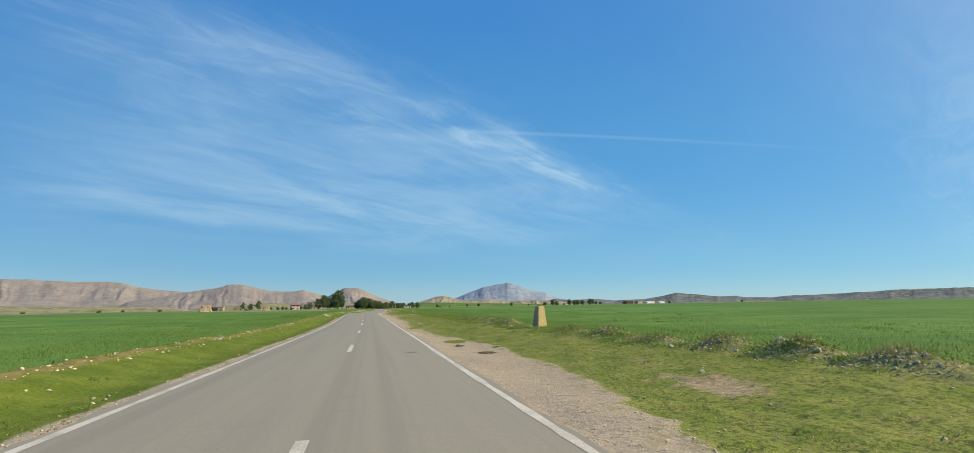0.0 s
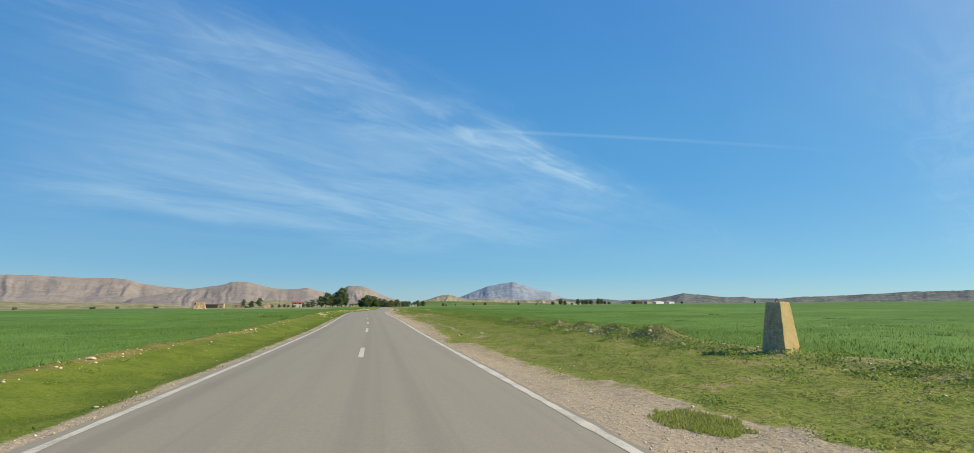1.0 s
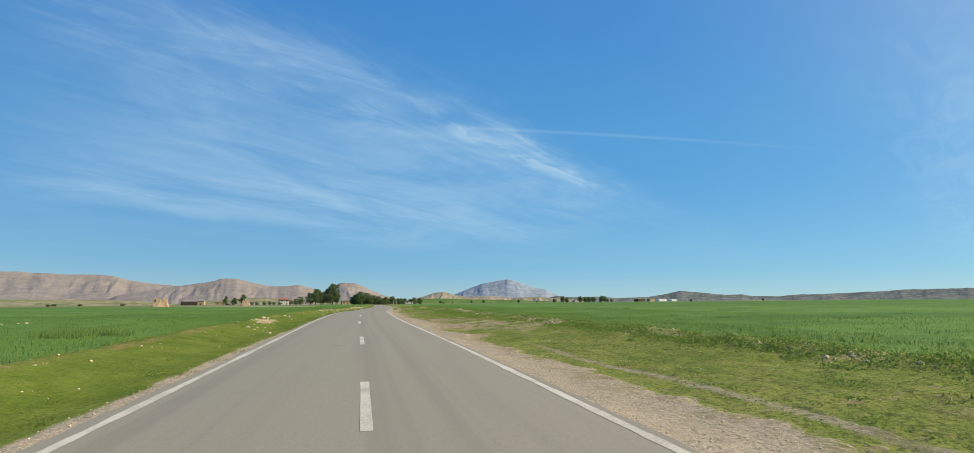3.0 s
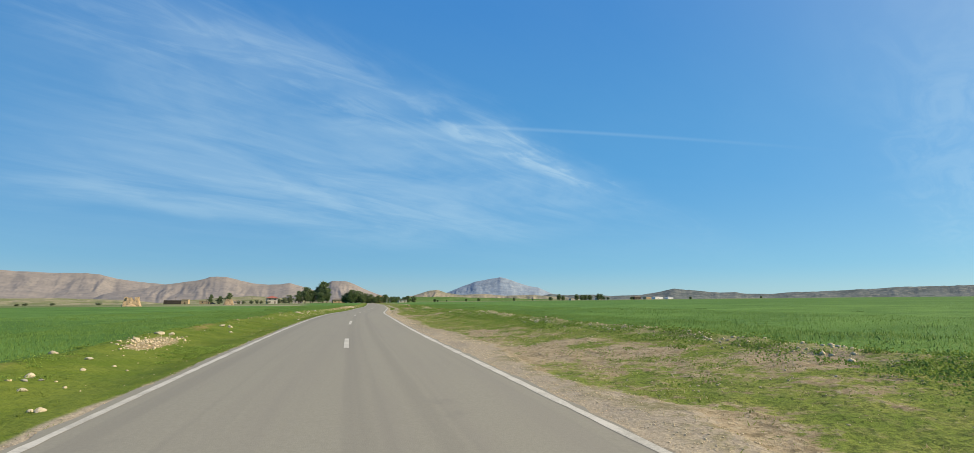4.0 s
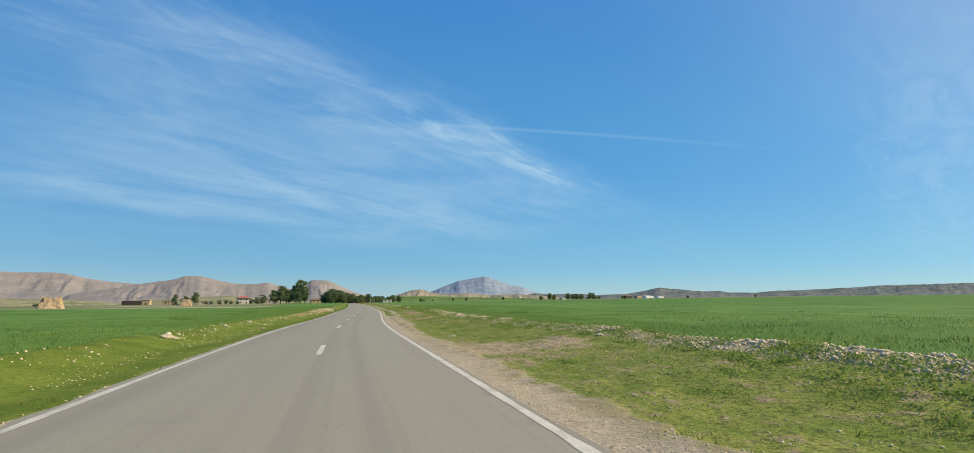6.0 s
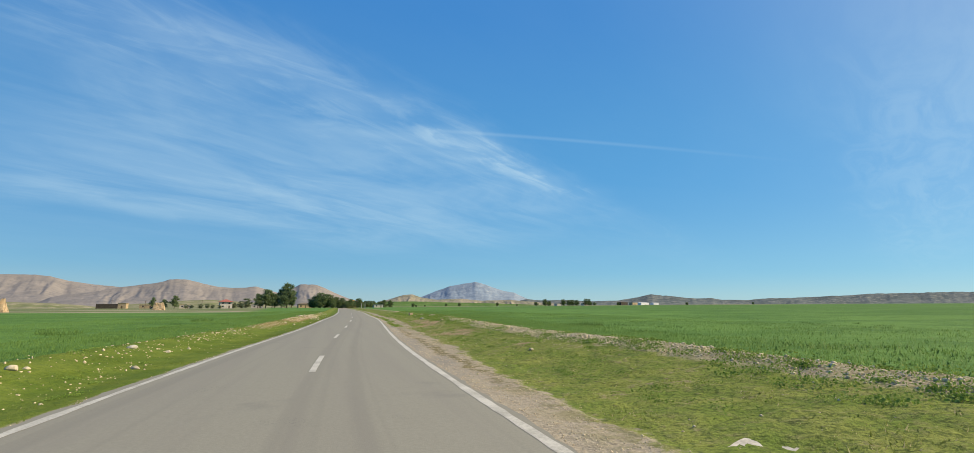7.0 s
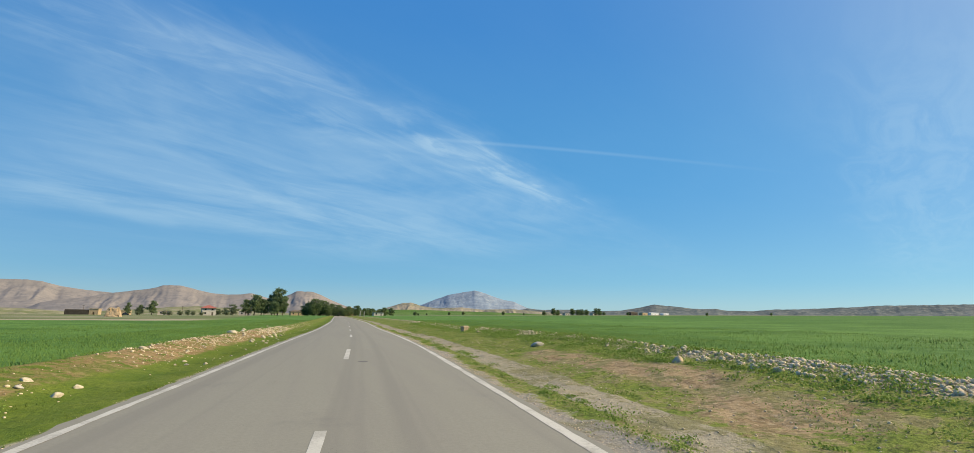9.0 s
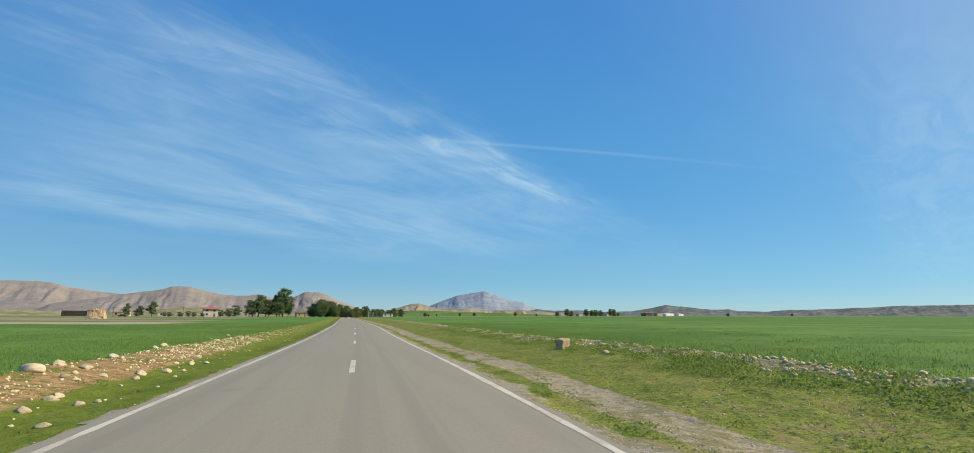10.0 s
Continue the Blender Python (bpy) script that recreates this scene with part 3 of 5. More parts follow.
# dry pink earth; tones greyed and drawn together to imitate distance haze
HAZED_PINK_EARTH = hill_material("hazed_pink_earth", (0.270, 0.240, 0.220), (0.225, 0.204, 0.190), (0.178, 0.170, 0.167), 1.4, 0.15, 0.06)
# grey limestone with the blue and paleness of distance haze put into its colour
HAZE_BLUE_ROCK = hill_material("haze_blue_limestone_slopes", (0.235, 0.295, 0.36), (0.17, 0.22, 0.28), (0.32, 0.345, 0.37), 3.0, 0.5)
DARK_SCRUB = hill_material("scrub_covered_slopes", (0.138, 0.158, 0.155), (0.085, 0.105, 0.108), (0.26, 0.258, 0.222), 2.6)
TAN = hill_material("tan_earth", (0.32, 0.275, 0.205), (0.235, 0.22, 0.160), (0.15, 0.155, 0.10), 2.0)
GREEN_SLOPE = hill_material("green_slope", (0.070, 0.145, 0.034), (0.105, 0.180, 0.048), (0.15, 0.18, 0.075), 4.0, 0.3)
GRASSY = hill_material("thinly_grassed_earth", (0.155, 0.175, 0.080), (0.235, 0.225, 0.135), (0.36, 0.31, 0.22), 4.0, 0.4)


def zigzag(x):
    """A wave with sharp crests and sharp troughs, from 0 to 1."""
    return np.abs((x % 1.0) * 2 - 1)


def hill(name, label, mat, near, deep, ridge, seed, gullies=0.35, fold=1.5, rows=64, pitch=0.07, crag=0.015, cap=0.12, group="hills round the plain"):
    """A range round the plain, cut by gullies that run down from its crest; ridge: bearing (degrees right of the road) and rise of its
    crest line; cap: share of the height taken by the cliff under the crest."""
    ridge = np.array(ridge)
    b = np.arange(ridge[0, 0], ridge[-1, 0] + pitch / 2, pitch)
    soft = np.mean([np.interp(b + s, ridge[:, 0], ridge[:, 1]) for s in np.linspace(-0.11, 0.11, 5)], 0)
    soft = soft * np.clip((b - b[0]) / 1.5, 0, 1) ** 0.7 * np.clip((b[-1] - b) / 1.5, 0, 1) ** 0.7
    gd = np.concatenate([np.linspace(0, 0.60, int(rows * 0.75)), np.linspace(0.61, 0.66, 5), np.linspace(0.7, 1, rows // 8)])
    gb, gd = np.meshgrid(b, gd)
    r = near + gd * deep
    x, y = r * np.sin(np.radians(gb)), r * np.cos(np.radians(gb))
    g = np.clip(gd / 0.62, 0, 1)
    slope = (1 - cap) * (0.5 * g + 0.5 * g ** 1.9) + cap * step(g, 0.93, 0.985)
    bent = (soft_noise(gb, gd * 4, 1.7, seed + 4) - 0.5) * 0.9
    run = gb + 5.0 * (1 - g) * (soft_noise(gb, gd, fold * 1.8, seed + 6) - 0.5)
    large = zigzag(run / fold + bent)
    small = zigzag(run / (fold * 0.43) + 1.7 * bent + (soft_noise(gb, gd * 6, 0.8, seed + 8) - 0.5))
    least = zigzag(run / (fold * 0.19) + 2.4 * bent + 1.4 * (soft_noise(gb, gd * 9, 0.4, seed + 9) - 0.5))
    depth = soft_noise(gb, gd * 3, fold * 1.6, seed + 2)
    carve = gullies * (0.35 + 1.1 * depth) * (0.64 * large + 0.27 * small + 0.09 * least)
    keep = 1 - carve * np.clip(g / 0.12, 0, 1) * (1 - g ** 7)
    knolls = 0.10 * (soft_noise(gb, gd * 9, fold * 0.8, seed + 7) - 0.35) * step(g, 0.02, 0.2) * step(0.7 - g, 0.0, 0.4)
    crest = near + 0.62 * deep
    fine = crag * (soft_noise(gb, gb * 0, 0.3, seed + 3) - 0.5) + 1.7 * crag * (soft_noise(gb, gb * 0, 0.9, seed + 5) - 0.5)
    high = np.tan(np.radians(soft * (1 + fine))) * crest + 6
    z = high * (slope * keep + knolls) * (1 - 0.8 * step(gd, 0.66, 1.0)) - 5
    foot = road_z(y) + fall(x)
    z = z + foot * (1 - step(g, 0, 0.9))
    ob = new(name, mesh_from(name, np.stack([x, y, z], -1).reshape(-1, 3), quads(gd.shape[0], len(b)), (mat,), True))
    return tagged(ob, label, "hill", group)


hill("hill", "long dry pinkish-brown earth ridge behind the plain", HAZED_PINK_EARTH, 2500, 1800,
     [(-66, 1.6), (-52, 2.7), (-44, 2.4), (-36, 2.3), (-29.2, 2.52), (-25, 2.46), (-23, 2.55), (-22, 2.42), (-20.9, 2.1), (-19.3, 1.86), (-17.7, 1.74), (-15, 1.5), (-9, 1.2), (-4, 0.4)], 3, 0.16, 3.9, cap=0.0)
hill("hill", "flat-topped dry brown hill with gullied flanks", HAZED_PINK_EARTH, 1750, 1250,
     [(-23, 0.4), (-20.5, 1.0), (-18.8, 1.25), (-17.5, 1.6), (-16.2, 1.84), (-14.8, 2.06), (-14.0, 2.26), (-13.6, 2.46), (-13.3, 2.5), (-12.1, 2.5), (-11.8, 2.42), (-11, 2.22), (-9.8, 1.93), (-8.5, 1.84), (-7.5, 1.9), (-6.6, 2.03), (-5.8, 1.83), (-4.2, 1.35), (-1.5, 0.4)], 11, 0.2, 2.6, cap=0.08)
hill("hill", "small flat-topped brown mesa beside the road's end", HAZED_PINK_EARTH, 1250, 900,
     [(-8, 0.5), (-6, 0.8), (-4.4, 1.2), (-3.5, 1.78), (-2.8, 2.1), (-2.55, 2.26), (-1.2, 2.3), (-0.9, 2.22), (-0.3, 1.98), (0.6, 1.54), (1.9, 1.05), (3.6, 0.6), (5.5, 0.42), (8, 0.3)], 23, 0.24, 2.1, cap=0.09)
# the mountain's blue is distance haze, carried by its base colour
hill("mountain", "grey limestone mountain tinted pale blue for haze, standing over the plain", HAZE_BLUE_ROCK, 2700, 1100,
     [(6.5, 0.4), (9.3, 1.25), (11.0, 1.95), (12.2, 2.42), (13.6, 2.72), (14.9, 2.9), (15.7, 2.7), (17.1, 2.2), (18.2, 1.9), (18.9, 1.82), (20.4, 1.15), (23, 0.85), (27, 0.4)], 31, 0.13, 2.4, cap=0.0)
hill("hill", "low tan earth hills at the foot of the mountain", TAN, 1450, 700,
     [(3.5, 0.5), (5.6, 0.9), (7.2, 1.42), (8.1, 1.52), (9.0, 1.2), (10.5, 1.0), (13, 1.12), (15, 0.95), (18, 1.05), (21, 0.8), (24, 0.6)], 41, 0.28, 1.7, cap=0.0)
hill("hill", "long low dark hills with sparse scrub", DARK_SCRUB, 2000, 1000,
     [(17.5, 0.5), (20, 1.15), (21.5, 1.02), (24.3, 1.1), (26.2, 0.92), (29.3, 1.07), (31, 1.35), (32.4, 1.66), (33.8, 1.54), (35.7, 1.34), (36.8, 1.24), (37.9, 1.3), (38.8, 1.15), (41, 1.13),
      (42.8, 1.3), (44.6, 1.3), (46.3, 1.38), (49, 1.5), (50.3, 1.62), (53, 1.66), (55.5, 1.7), (60, 1.8), (68, 1.7), (80, 1.2)], 53, 0.13, 2.2, crag=0.025, cap=0.0)

hill("rise", "low grassy rise behind the farmhouse", GRASSY, 760, 520,
     [(-17, 0.1), (-15, 0.3), (-13, 0.42), (-11.5, 0.6), (-9.5, 0.72), (-7.5, 0.62), (-5.5, 0.45), (-3, 0.3), (0, 0.1)], 61, 0.12, 2.2, rows=32, pitch=0.15, cap=0.0, group="low rises at the plain's edge")
hill("rise", "low rise of pale earth and thin grass beyond the stubble", GRASSY, 620, 420,
     [(-50, 0.2), (-42, 0.36), (-36, 0.3), (-31, 0.42), (-27, 0.34), (-23, 0.4), (-19, 0.3), (-16, 0.1)], 67, 0.25, 2.8, rows=32, pitch=0.15, cap=0.0, group="low rises at the plain's edge")

hill("rise", "gentle green slope at the foot of the tan hills", GREEN_SLOPE, 930, 480,
     [(1.5, 0.1), (3.5, 0.5), (5.5, 0.74), (8, 0.8), (11, 0.74), (14, 0.7), (18, 0.62), (22, 0.5), (27, 0.2)], 71, 0.06, 2.6, rows=32, pitch=0.15, cap=0.0, group="low rises at the plain's edge")


# ---- stone marker beside the road ----
def taper_block(bottom, top, high, cuts=6, rough=0.012, seed=0):
    """A square pillar that narrows upwards, with worn arrises and slightly uneven faces."""
    bm = bmesh.new()
    bmesh.ops.create_cube(bm, size=1)
    bmesh.ops.bevel(bm, geom=list(bm.edges), offset=0.03, segments=2, affect="EDGES", profile=0.6)
    bmesh.ops.subdivide_edges(bm, edges=[e for e in bm.edges if e.calc_length() > 0.3], cuts=cuts, use_grid_fill=True)
    for v in bm.verts:
        h = v.co.z + 0.5
        s = bottom + (top - bottom) * h
        n = noise.noise_vector(Vector((v.co.x * 3 + seed, v.co.y * 3, h * 5)))
        v.co = Vector((v.co.x * s, v.co.y * s, h * high)) + n * rough
    return bm


OCHRE = plain_material("ochre_plaster", (0.56, 0.43, 0.21), (0.45, 0.34, 0.16), 2.2, 0.9, 0.5, 0.012)
BRICK = plain_material("rough_mud_brick", (0.60, 0.47, 0.32), (0.36, 0.27, 0.18), 9.0, 0.95, 0.9, 0.02)
IRON = plain_material("rusty_iron", (0.10, 0.075, 0.06), (0.06, 0.045, 0.04), 20.0, 0.7)
pillar = base("marker_pillar", Matrix.Translation(stand_at(11.66, 38.28, 0.12)) @ pose(0, 0, 0, 0, 0, 16), "tapered ochre plastered stone marker pillar on the field bank", "pillar")
part("shaft", taper_block(0.73, 0.43, 1.53), OCHRE, pillar, "ochre plaster shaft")
bm = bmesh.new()
for row in range(24):
    for col in range(5):
        h = 0.04 + row * 0.06
        w_row = (0.72 + (0.43 - 0.72) * (h + 0.05) / 1.5) * 0.94
        made, off = bmesh.ops.create_cube(bm, size=1)["verts"], random.uniform(-0.014, 0.006)
        long = w_row / 5
        shift = (col - 2) * long + (0.35 * long if row % 2 else 0) * (1 if col < 4 else 0)
        for v in made:
            v.co = Vector((v.co.x * 0.035, v.co.y * long * 0.90, v.co.z * 0.047))
            v.co += Vector((-(0.73 + (0.43 - 0.73) * h / 1.5) / 2 - 0.004 + off, shift, h))
part("brick_facing", bm, BRICK, pillar, "bare rough brick facing")
bm = bmesh.new()
for k in range(9):
    a = math.pi * k / 8
    made = bmesh.ops.create_uvsphere(bm, u_segments=6, v_segments=4, radius=0.018)["verts"]
    bmesh.ops.translate(bm, vec=(0.07 * math.cos(a) - 0.03, 0, 1.5 + 0.12 * math.sin(a)), verts=made)
part("lifting_loop", bm, IRON, pillar, "rusty iron loop")


# ---- stones ----
def rock_mesh(name, seed, mat, flat=0.65, detail=2):
    bm = bmesh.new()
    bmesh.ops.create_icosphere(bm, subdivisions=detail, radius=0.5)
    off = Vector((seed * 3.7, seed * 1.3, seed * 7.9))
    for v in bm.verts:
        n = noise.noise(v.co * 1.9 + off) * 0.34 + noise.noise(v.co * 5.3 + off) * 0.06
        v.co *= 1 + n
        for k in range(11):
            cut = Vector((math.sin(seed * 5 + k * 2.1), math.cos(seed * 3 + k * 1.7), math.sin(seed + k * 2.9))).normalized()
            over = v.co.dot(cut) - (0.31 + 0.05 * (k % 4))
            if over > 0:
                v.co -= cut * over * 0.8
        v.co += noise.noise_vector(v.co * 9 + off) * 0.016
        v.co.z *= flat
    me = bpy.data.meshes.new(name)
    bm.to_mesh(me)
    bm.free()
    me.materials.append(mat)
    me.polygons.foreach_set("use_smooth", [True] * len(me.polygons))
    return me


ROCKS = [rock_mesh("stone", k, STONE if k % 4 else GREY_STONE, (0.62, 0.74, 0.68, 0.8)[k % 4], 3) for k in range(10)] + [rock_mesh("stone", 21, BROWN_STONE, 0.86, 3)]
stones_done = [0]


def block_mesh(name, wide, deep, high, mat, seed):
    """A roughly squared block with broken arrises."""
    bm = bmesh.new()
    bmesh.ops.create_cube(bm, size=1)
    bmesh.ops.bevel(bm, geom=list(bm.edges), offset=0.09, segments=2, affect="EDGES", profile=0.6)
    bmesh.ops.subdivide_edges(bm, edges=[e for e in bm.edges if e.calc_length() > 0.3], cuts=5, use_grid_fill=True)
    for v in bm.verts:
        v.co += noise.noise_vector(v.co * 2.1 + Vector((seed, 0, 0))) * 0.09 + noise.noise_vector(v.co * 7 + Vector((seed, 4, 0))) * 0.02
        v.co = Vector((v.co.x * wide, v.co.y * deep, v.co.z * high))
    me = bpy.data.meshes.new(name)
    bm.to_mesh(me)
    bm.free()
    me.materials.append(mat)
    return me


ROCKS.append(block_mesh("stone", 0.82, 0.74, 0.78, BROWN_STONE, 3.0))


def stone(u, y, size, mesh=None, label="pale rounded field stone lying in the grass", group="stones along the field banks", sink=0.36):
    k = random.randrange(10) if mesh is None else mesh
    ob = new("stone", ROCKS[k])
    size *= 0.50
    p = stand(u, y)
    sx, sy, sz = size * random.uniform(0.8, 1.3), size * random.uniform(0.7, 1.2), size * random.uniform(0.65, 0.95)
    ob.matrix_basis = Matrix.Translation(p + Vector((0, 0, sz * (0.35 - sink * 0.78)))) @ pose(0, 0, 0, random.uniform(-12, 12), random.uniform(-12, 12), random.uniform(0, 360)) @ Matrix.Diagonal((sx, sy, sz, 1))
    stones_done[0] += 1
    return tagged(ob, label, "stone", group)


# single larger stones: beside the road, along it, size, shape, label
LARGE = (
    (-6.3, 33, 0.58, 0, "large pale boulder on the earth bank"), (-5.6, 18, 0.24, 1, ""), (-4.3, 16.9, 0.22, 2, ""), (-6.2, 25.7, 0.3, 1, ""), (-6.4, 20.4, 0.22, 0, ""),
    (-6.7, 41, 0.42, 2, ""), (-4.1, 35.6, 0.22, 0, ""), (-6.6, 58.6, 0.5, 1, ""), (-6.5, 59.4, 0.36, 2, ""), (-6.2, 58.3, 0.22, 0, ""), (-4.5, 67.6, 0.24, 1, ""), (-4.2, 65.8, 0.2, 0, ""),
    (-6.4, 178.2, 0.45, 1, ""), (-5.9, 195.8, 0.42, 2, ""), (-5.7, 195.2, 0.36, 0, ""), (-5, 195, 0.42, 1, ""), (-5.1, 196, 0.4, 2, ""), (-4.7, 201.4, 0.34, 0, ""),
    (-4.1, 201.1, 0.3, 1, ""), (-5, 201.4, 0.22, 2, ""), (-20, 101.7, 0.36, 3, "pale stone lying in the wheat"), (-19.3, 101.9, 0.3, 5, "pale stone lying in the wheat"),
    (-18.7, 101.6, 0.36, 6, "pale stone lying in the wheat"), (8.4, 205.9, 1.16, 0, "grey flat-topped boulder in the verge grass"),
    (8.9, 224.8, 0.62, 11, "square brown block of stone in the verge grass"), (9.2, 221.3, 0.74, 10, "brown stone in the verge grass"),
    (9.4, 196.3, 0.81, 10, "brown boulder on the rubble bank"), (10, 193.9, 0.61, 1, ""), (10, 193.1, 0.61, 2, ""), (10.4, 63.8, 0.46, 1, ""),
    (6.8, 56.9, 0.49, 0, "grey rounded stone in the verge grass"), (5.4, 56.7, 0.35, 2, ""), (12.6, 56.1, 0.68, 1, ""), (10.2, 126.5, 0.74, 0, "pale grey boulder on the rubble bank"),
    (10.6, 127, 0.68, 1, ""), (10, 126, 0.49, 2, ""), (9.8, 113, 0.54, 0, ""), (10.3, 112.4, 0.61, 1, ""), (10.5, 111.4, 0.68, 2, ""), (10.1, 111.9, 0.49, 0, ""), (10.3, 140.4, 0.74, 0, ""),
    (9.8, 139.4, 0.61, 2, ""), (11, 54.9, 0.68, 1, ""), (10.6, 49.5, 0.57, 0, ""), (6.9, 57.7, 0.27, 1, ""), (9.9, 113.9, 0.49, 5, "stone in a small pile on the field bank"),
    (10.3, 113.6, 0.57, 3, "stone in a small pile on the field bank"), (10.6, 113.2, 0.46, 7, "stone in a small pile on the field bank"),
    (10.2, 112.9, 0.41, 6, "stone in a small pile on the field bank"), (10.9, 112.6, 0.54, 2, "stone in a small pile on the field bank"),
    (10.5, 114.1, 0.41, 9, "stone in a small pile on the field bank"), (10.7, 44, 0.54, 2, ""), (10.4, 41.3, 0.61, 1, ""), (10.7, 47.3, 0.54, 0, ""), (10.4, 49, 0.49, 2, ""),
    (-4.7, 17.8, 0.2, 5, ""), (-4.5, 18, 0.16, 3, ""), (-4.4, 17.6, 0.18, 7, ""), (11, 16.9, 0.57, 3, "weathered stone on a dug-up heap"),
    (10.8, 15.6, 0.49, 6, "weathered stone on a dug-up heap"), (10.5, 18, 0.41, 1, ""), (10.2, 20.7, 0.46, 2, ""), (8.2, 16.2, 0.32, 5, ""), (10.6, 26.6, 0.35, 7, ""),
    (7.6, 160.4, 0.46, 6, "flat pale stone in the verge grass"), (-6.7, 203.8, 0.55, 2, "broad pale boulder on the earth bank"), (-5, 202.3, 0.3, 1, ""),
    (-6.75, 217.2, 0.95, 2, "broad pale boulder lying on the verge"), (-6.85, 218.4, 0.57, 3, ""), (-6.37, 218.6, 0.51, 5, ""), (-6.09, 217, 0.51, 6, ""), (-6.14, 217.6, 0.37, 7, ""),
    (-5.7, 217.9, 0.43, 9, ""), (-6.98, 221.6, 0.67, 0, "broad pale boulder lying on the verge"), (-5.34, 219.1, 0.57, 1, ""), (-5.16, 218.3, 0.43, 2, ""), (-5.01, 220, 0.6, 3, ""),
    (-5.01, 222.2, 0.53, 5, ""), (-5.35, 224.1, 0.51, 6, ""), (-4.74, 220.4, 0.36, 7, ""), (-4.57, 219.2, 0.32, 9, ""), (-4.15, 216.7, 0.23, 0, ""), (-5.19, 214.7, 0.45, 1, ""),
    (-5.27, 215.1, 0.44, 2, ""), (-5.09, 213.7, 0.49, 3, ""), (-4.16, 212.4, 0.38, 5, ""), (-4.67, 212.6, 0.21, 6, ""), (-4.62, 214.4, 0.41, 7, ""), (-4.42, 214.6, 0.33, 9, ""),
    (-5.91, 215.6, 0.22, 0, ""), (-8.55, 231, 0.69, 1, "broad pale boulder lying on the verge"), (-7.96, 228, 0.53, 2, ""), (-8.1, 237.3, 0.62, 3, "broad pale boulder lying on the verge"),
    (-6.85, 233.1, 0.58, 5, ""), (-6.4, 229.3, 0.36, 6, ""), (-5.65, 227.9, 0.41, 7, ""), (-5.51, 228.4, 0.42, 9, ""), (-5.74, 231, 0.46, 0, ""), (-5.37, 225.7, 0.31, 1, ""),
    (-5.37, 221.9, 0.34, 2, ""), (-8.29, 242.4, 0.65, 3, "broad pale boulder lying on the verge"), (-4.73, 222.8, 0.38, 5, ""), (-6.43, 232.4, 0.41, 6, ""), (-6.95, 99.3, 0.48, 7, ""),
    (-5.76, 95.9, 0.49, 9, ""), (-5.58, 95.4, 0.26, 0, ""), (-5.21, 94.6, 0.32, 1, ""), (-4.44, 93.3, 0.28, 2, ""), (-4.27, 93.2, 0.34, 3, ""), (-6.72, 103.8, 0.51, 5, ""),
    (-6.63, 105.7, 0.71, 6, "broad pale boulder lying on the verge"), (-6.4, 106.3, 0.5, 7, ""), (-4.9, 95.3, 0.2, 9, ""), (-6.03, 98.9, 0.35, 0, ""), (-5.59, 97.6, 0.3, 1, ""),
    (-5.36, 98.6, 0.23, 2, ""), (-4.93, 98.2, 0.18, 3, ""), (-5.93, 105.9, 0.28, 5, ""), (-6.2, 113.3, 0.57, 6, ""), (-5.9, 113.6, 0.57, 7, ""), (-5.37, 111.4, 0.38, 9, ""),
    (-5.47, 95.7, 0.25, 0, ""), (-6.16, 145.7, 0.94, 1, "broad pale boulder lying on the verge"), (-6.58, 147, 0.62, 2, "broad pale boulder lying on the verge"),
    (-5.86, 145.6, 0.51, 3, ""), (-6.43, 148, 0.33, 5, ""), (-6.22, 153.3, 0.4, 6, ""), (-6.45, 156.4, 0.69, 7, "broad pale boulder lying on the verge"), (-6.29, 156.7, 0.39, 9, ""),
    (-6.33, 162.9, 0.78, 0, "broad pale boulder lying on the verge"), (-4.7, 158.6, 0.52, 1, ""), (-4.84, 143.7, 0.25, 2, ""), (-5.1, 143.7, 0.23, 3, ""), (-5.82, 146.5, 0.24, 5, ""),
    (-6.24, 150.8, 0.22, 6, ""), (-5.35, 163.3, 0.44, 7, ""), (-5.28, 165.5, 0.42, 9, ""),
)
for u, y, size, shape, label in LARGE:
    laid = stone(u, y, size, shape, label or "pale rounded field stone lying in the grass")
    if shape == 11:
        laid.matrix_basis = Matrix.Translation(stand(u, y, -0.2)) @ pose(0, 0, 0, 3, -4, 24) @ Matrix.Diagonal((size, size, size, 1))
# scattered stones, thicker along the left bank towards the village
while stones_done[0] < len(LARGE) + 110:
    y = random.triangular(178, 275, 236) if random.random() < 0.72 else random.uniform(15, 180)
    u = random.gauss(-6.2, 0.6) if random.random() < 0.55 else random.uniform(-6.8, -4.0)
    stone(u, y, random.choice((0.1, 0.13, 0.16, 0.2, 0.26)) * random.uniform(0.8, 1.25))
while stones_done[0] < len(LARGE) + 190:
    y = random.uniform(30, 258)
    u = random.gauss(10.9, 0.6)
    stone(u, y, random.choice((0.1, 0.13, 0.17, 0.23)) * random.uniform(0.8, 1.25), random.choice((1, 2, 3, 5, 6, 7, 9)), label="weathered field stone on the rubble bank")



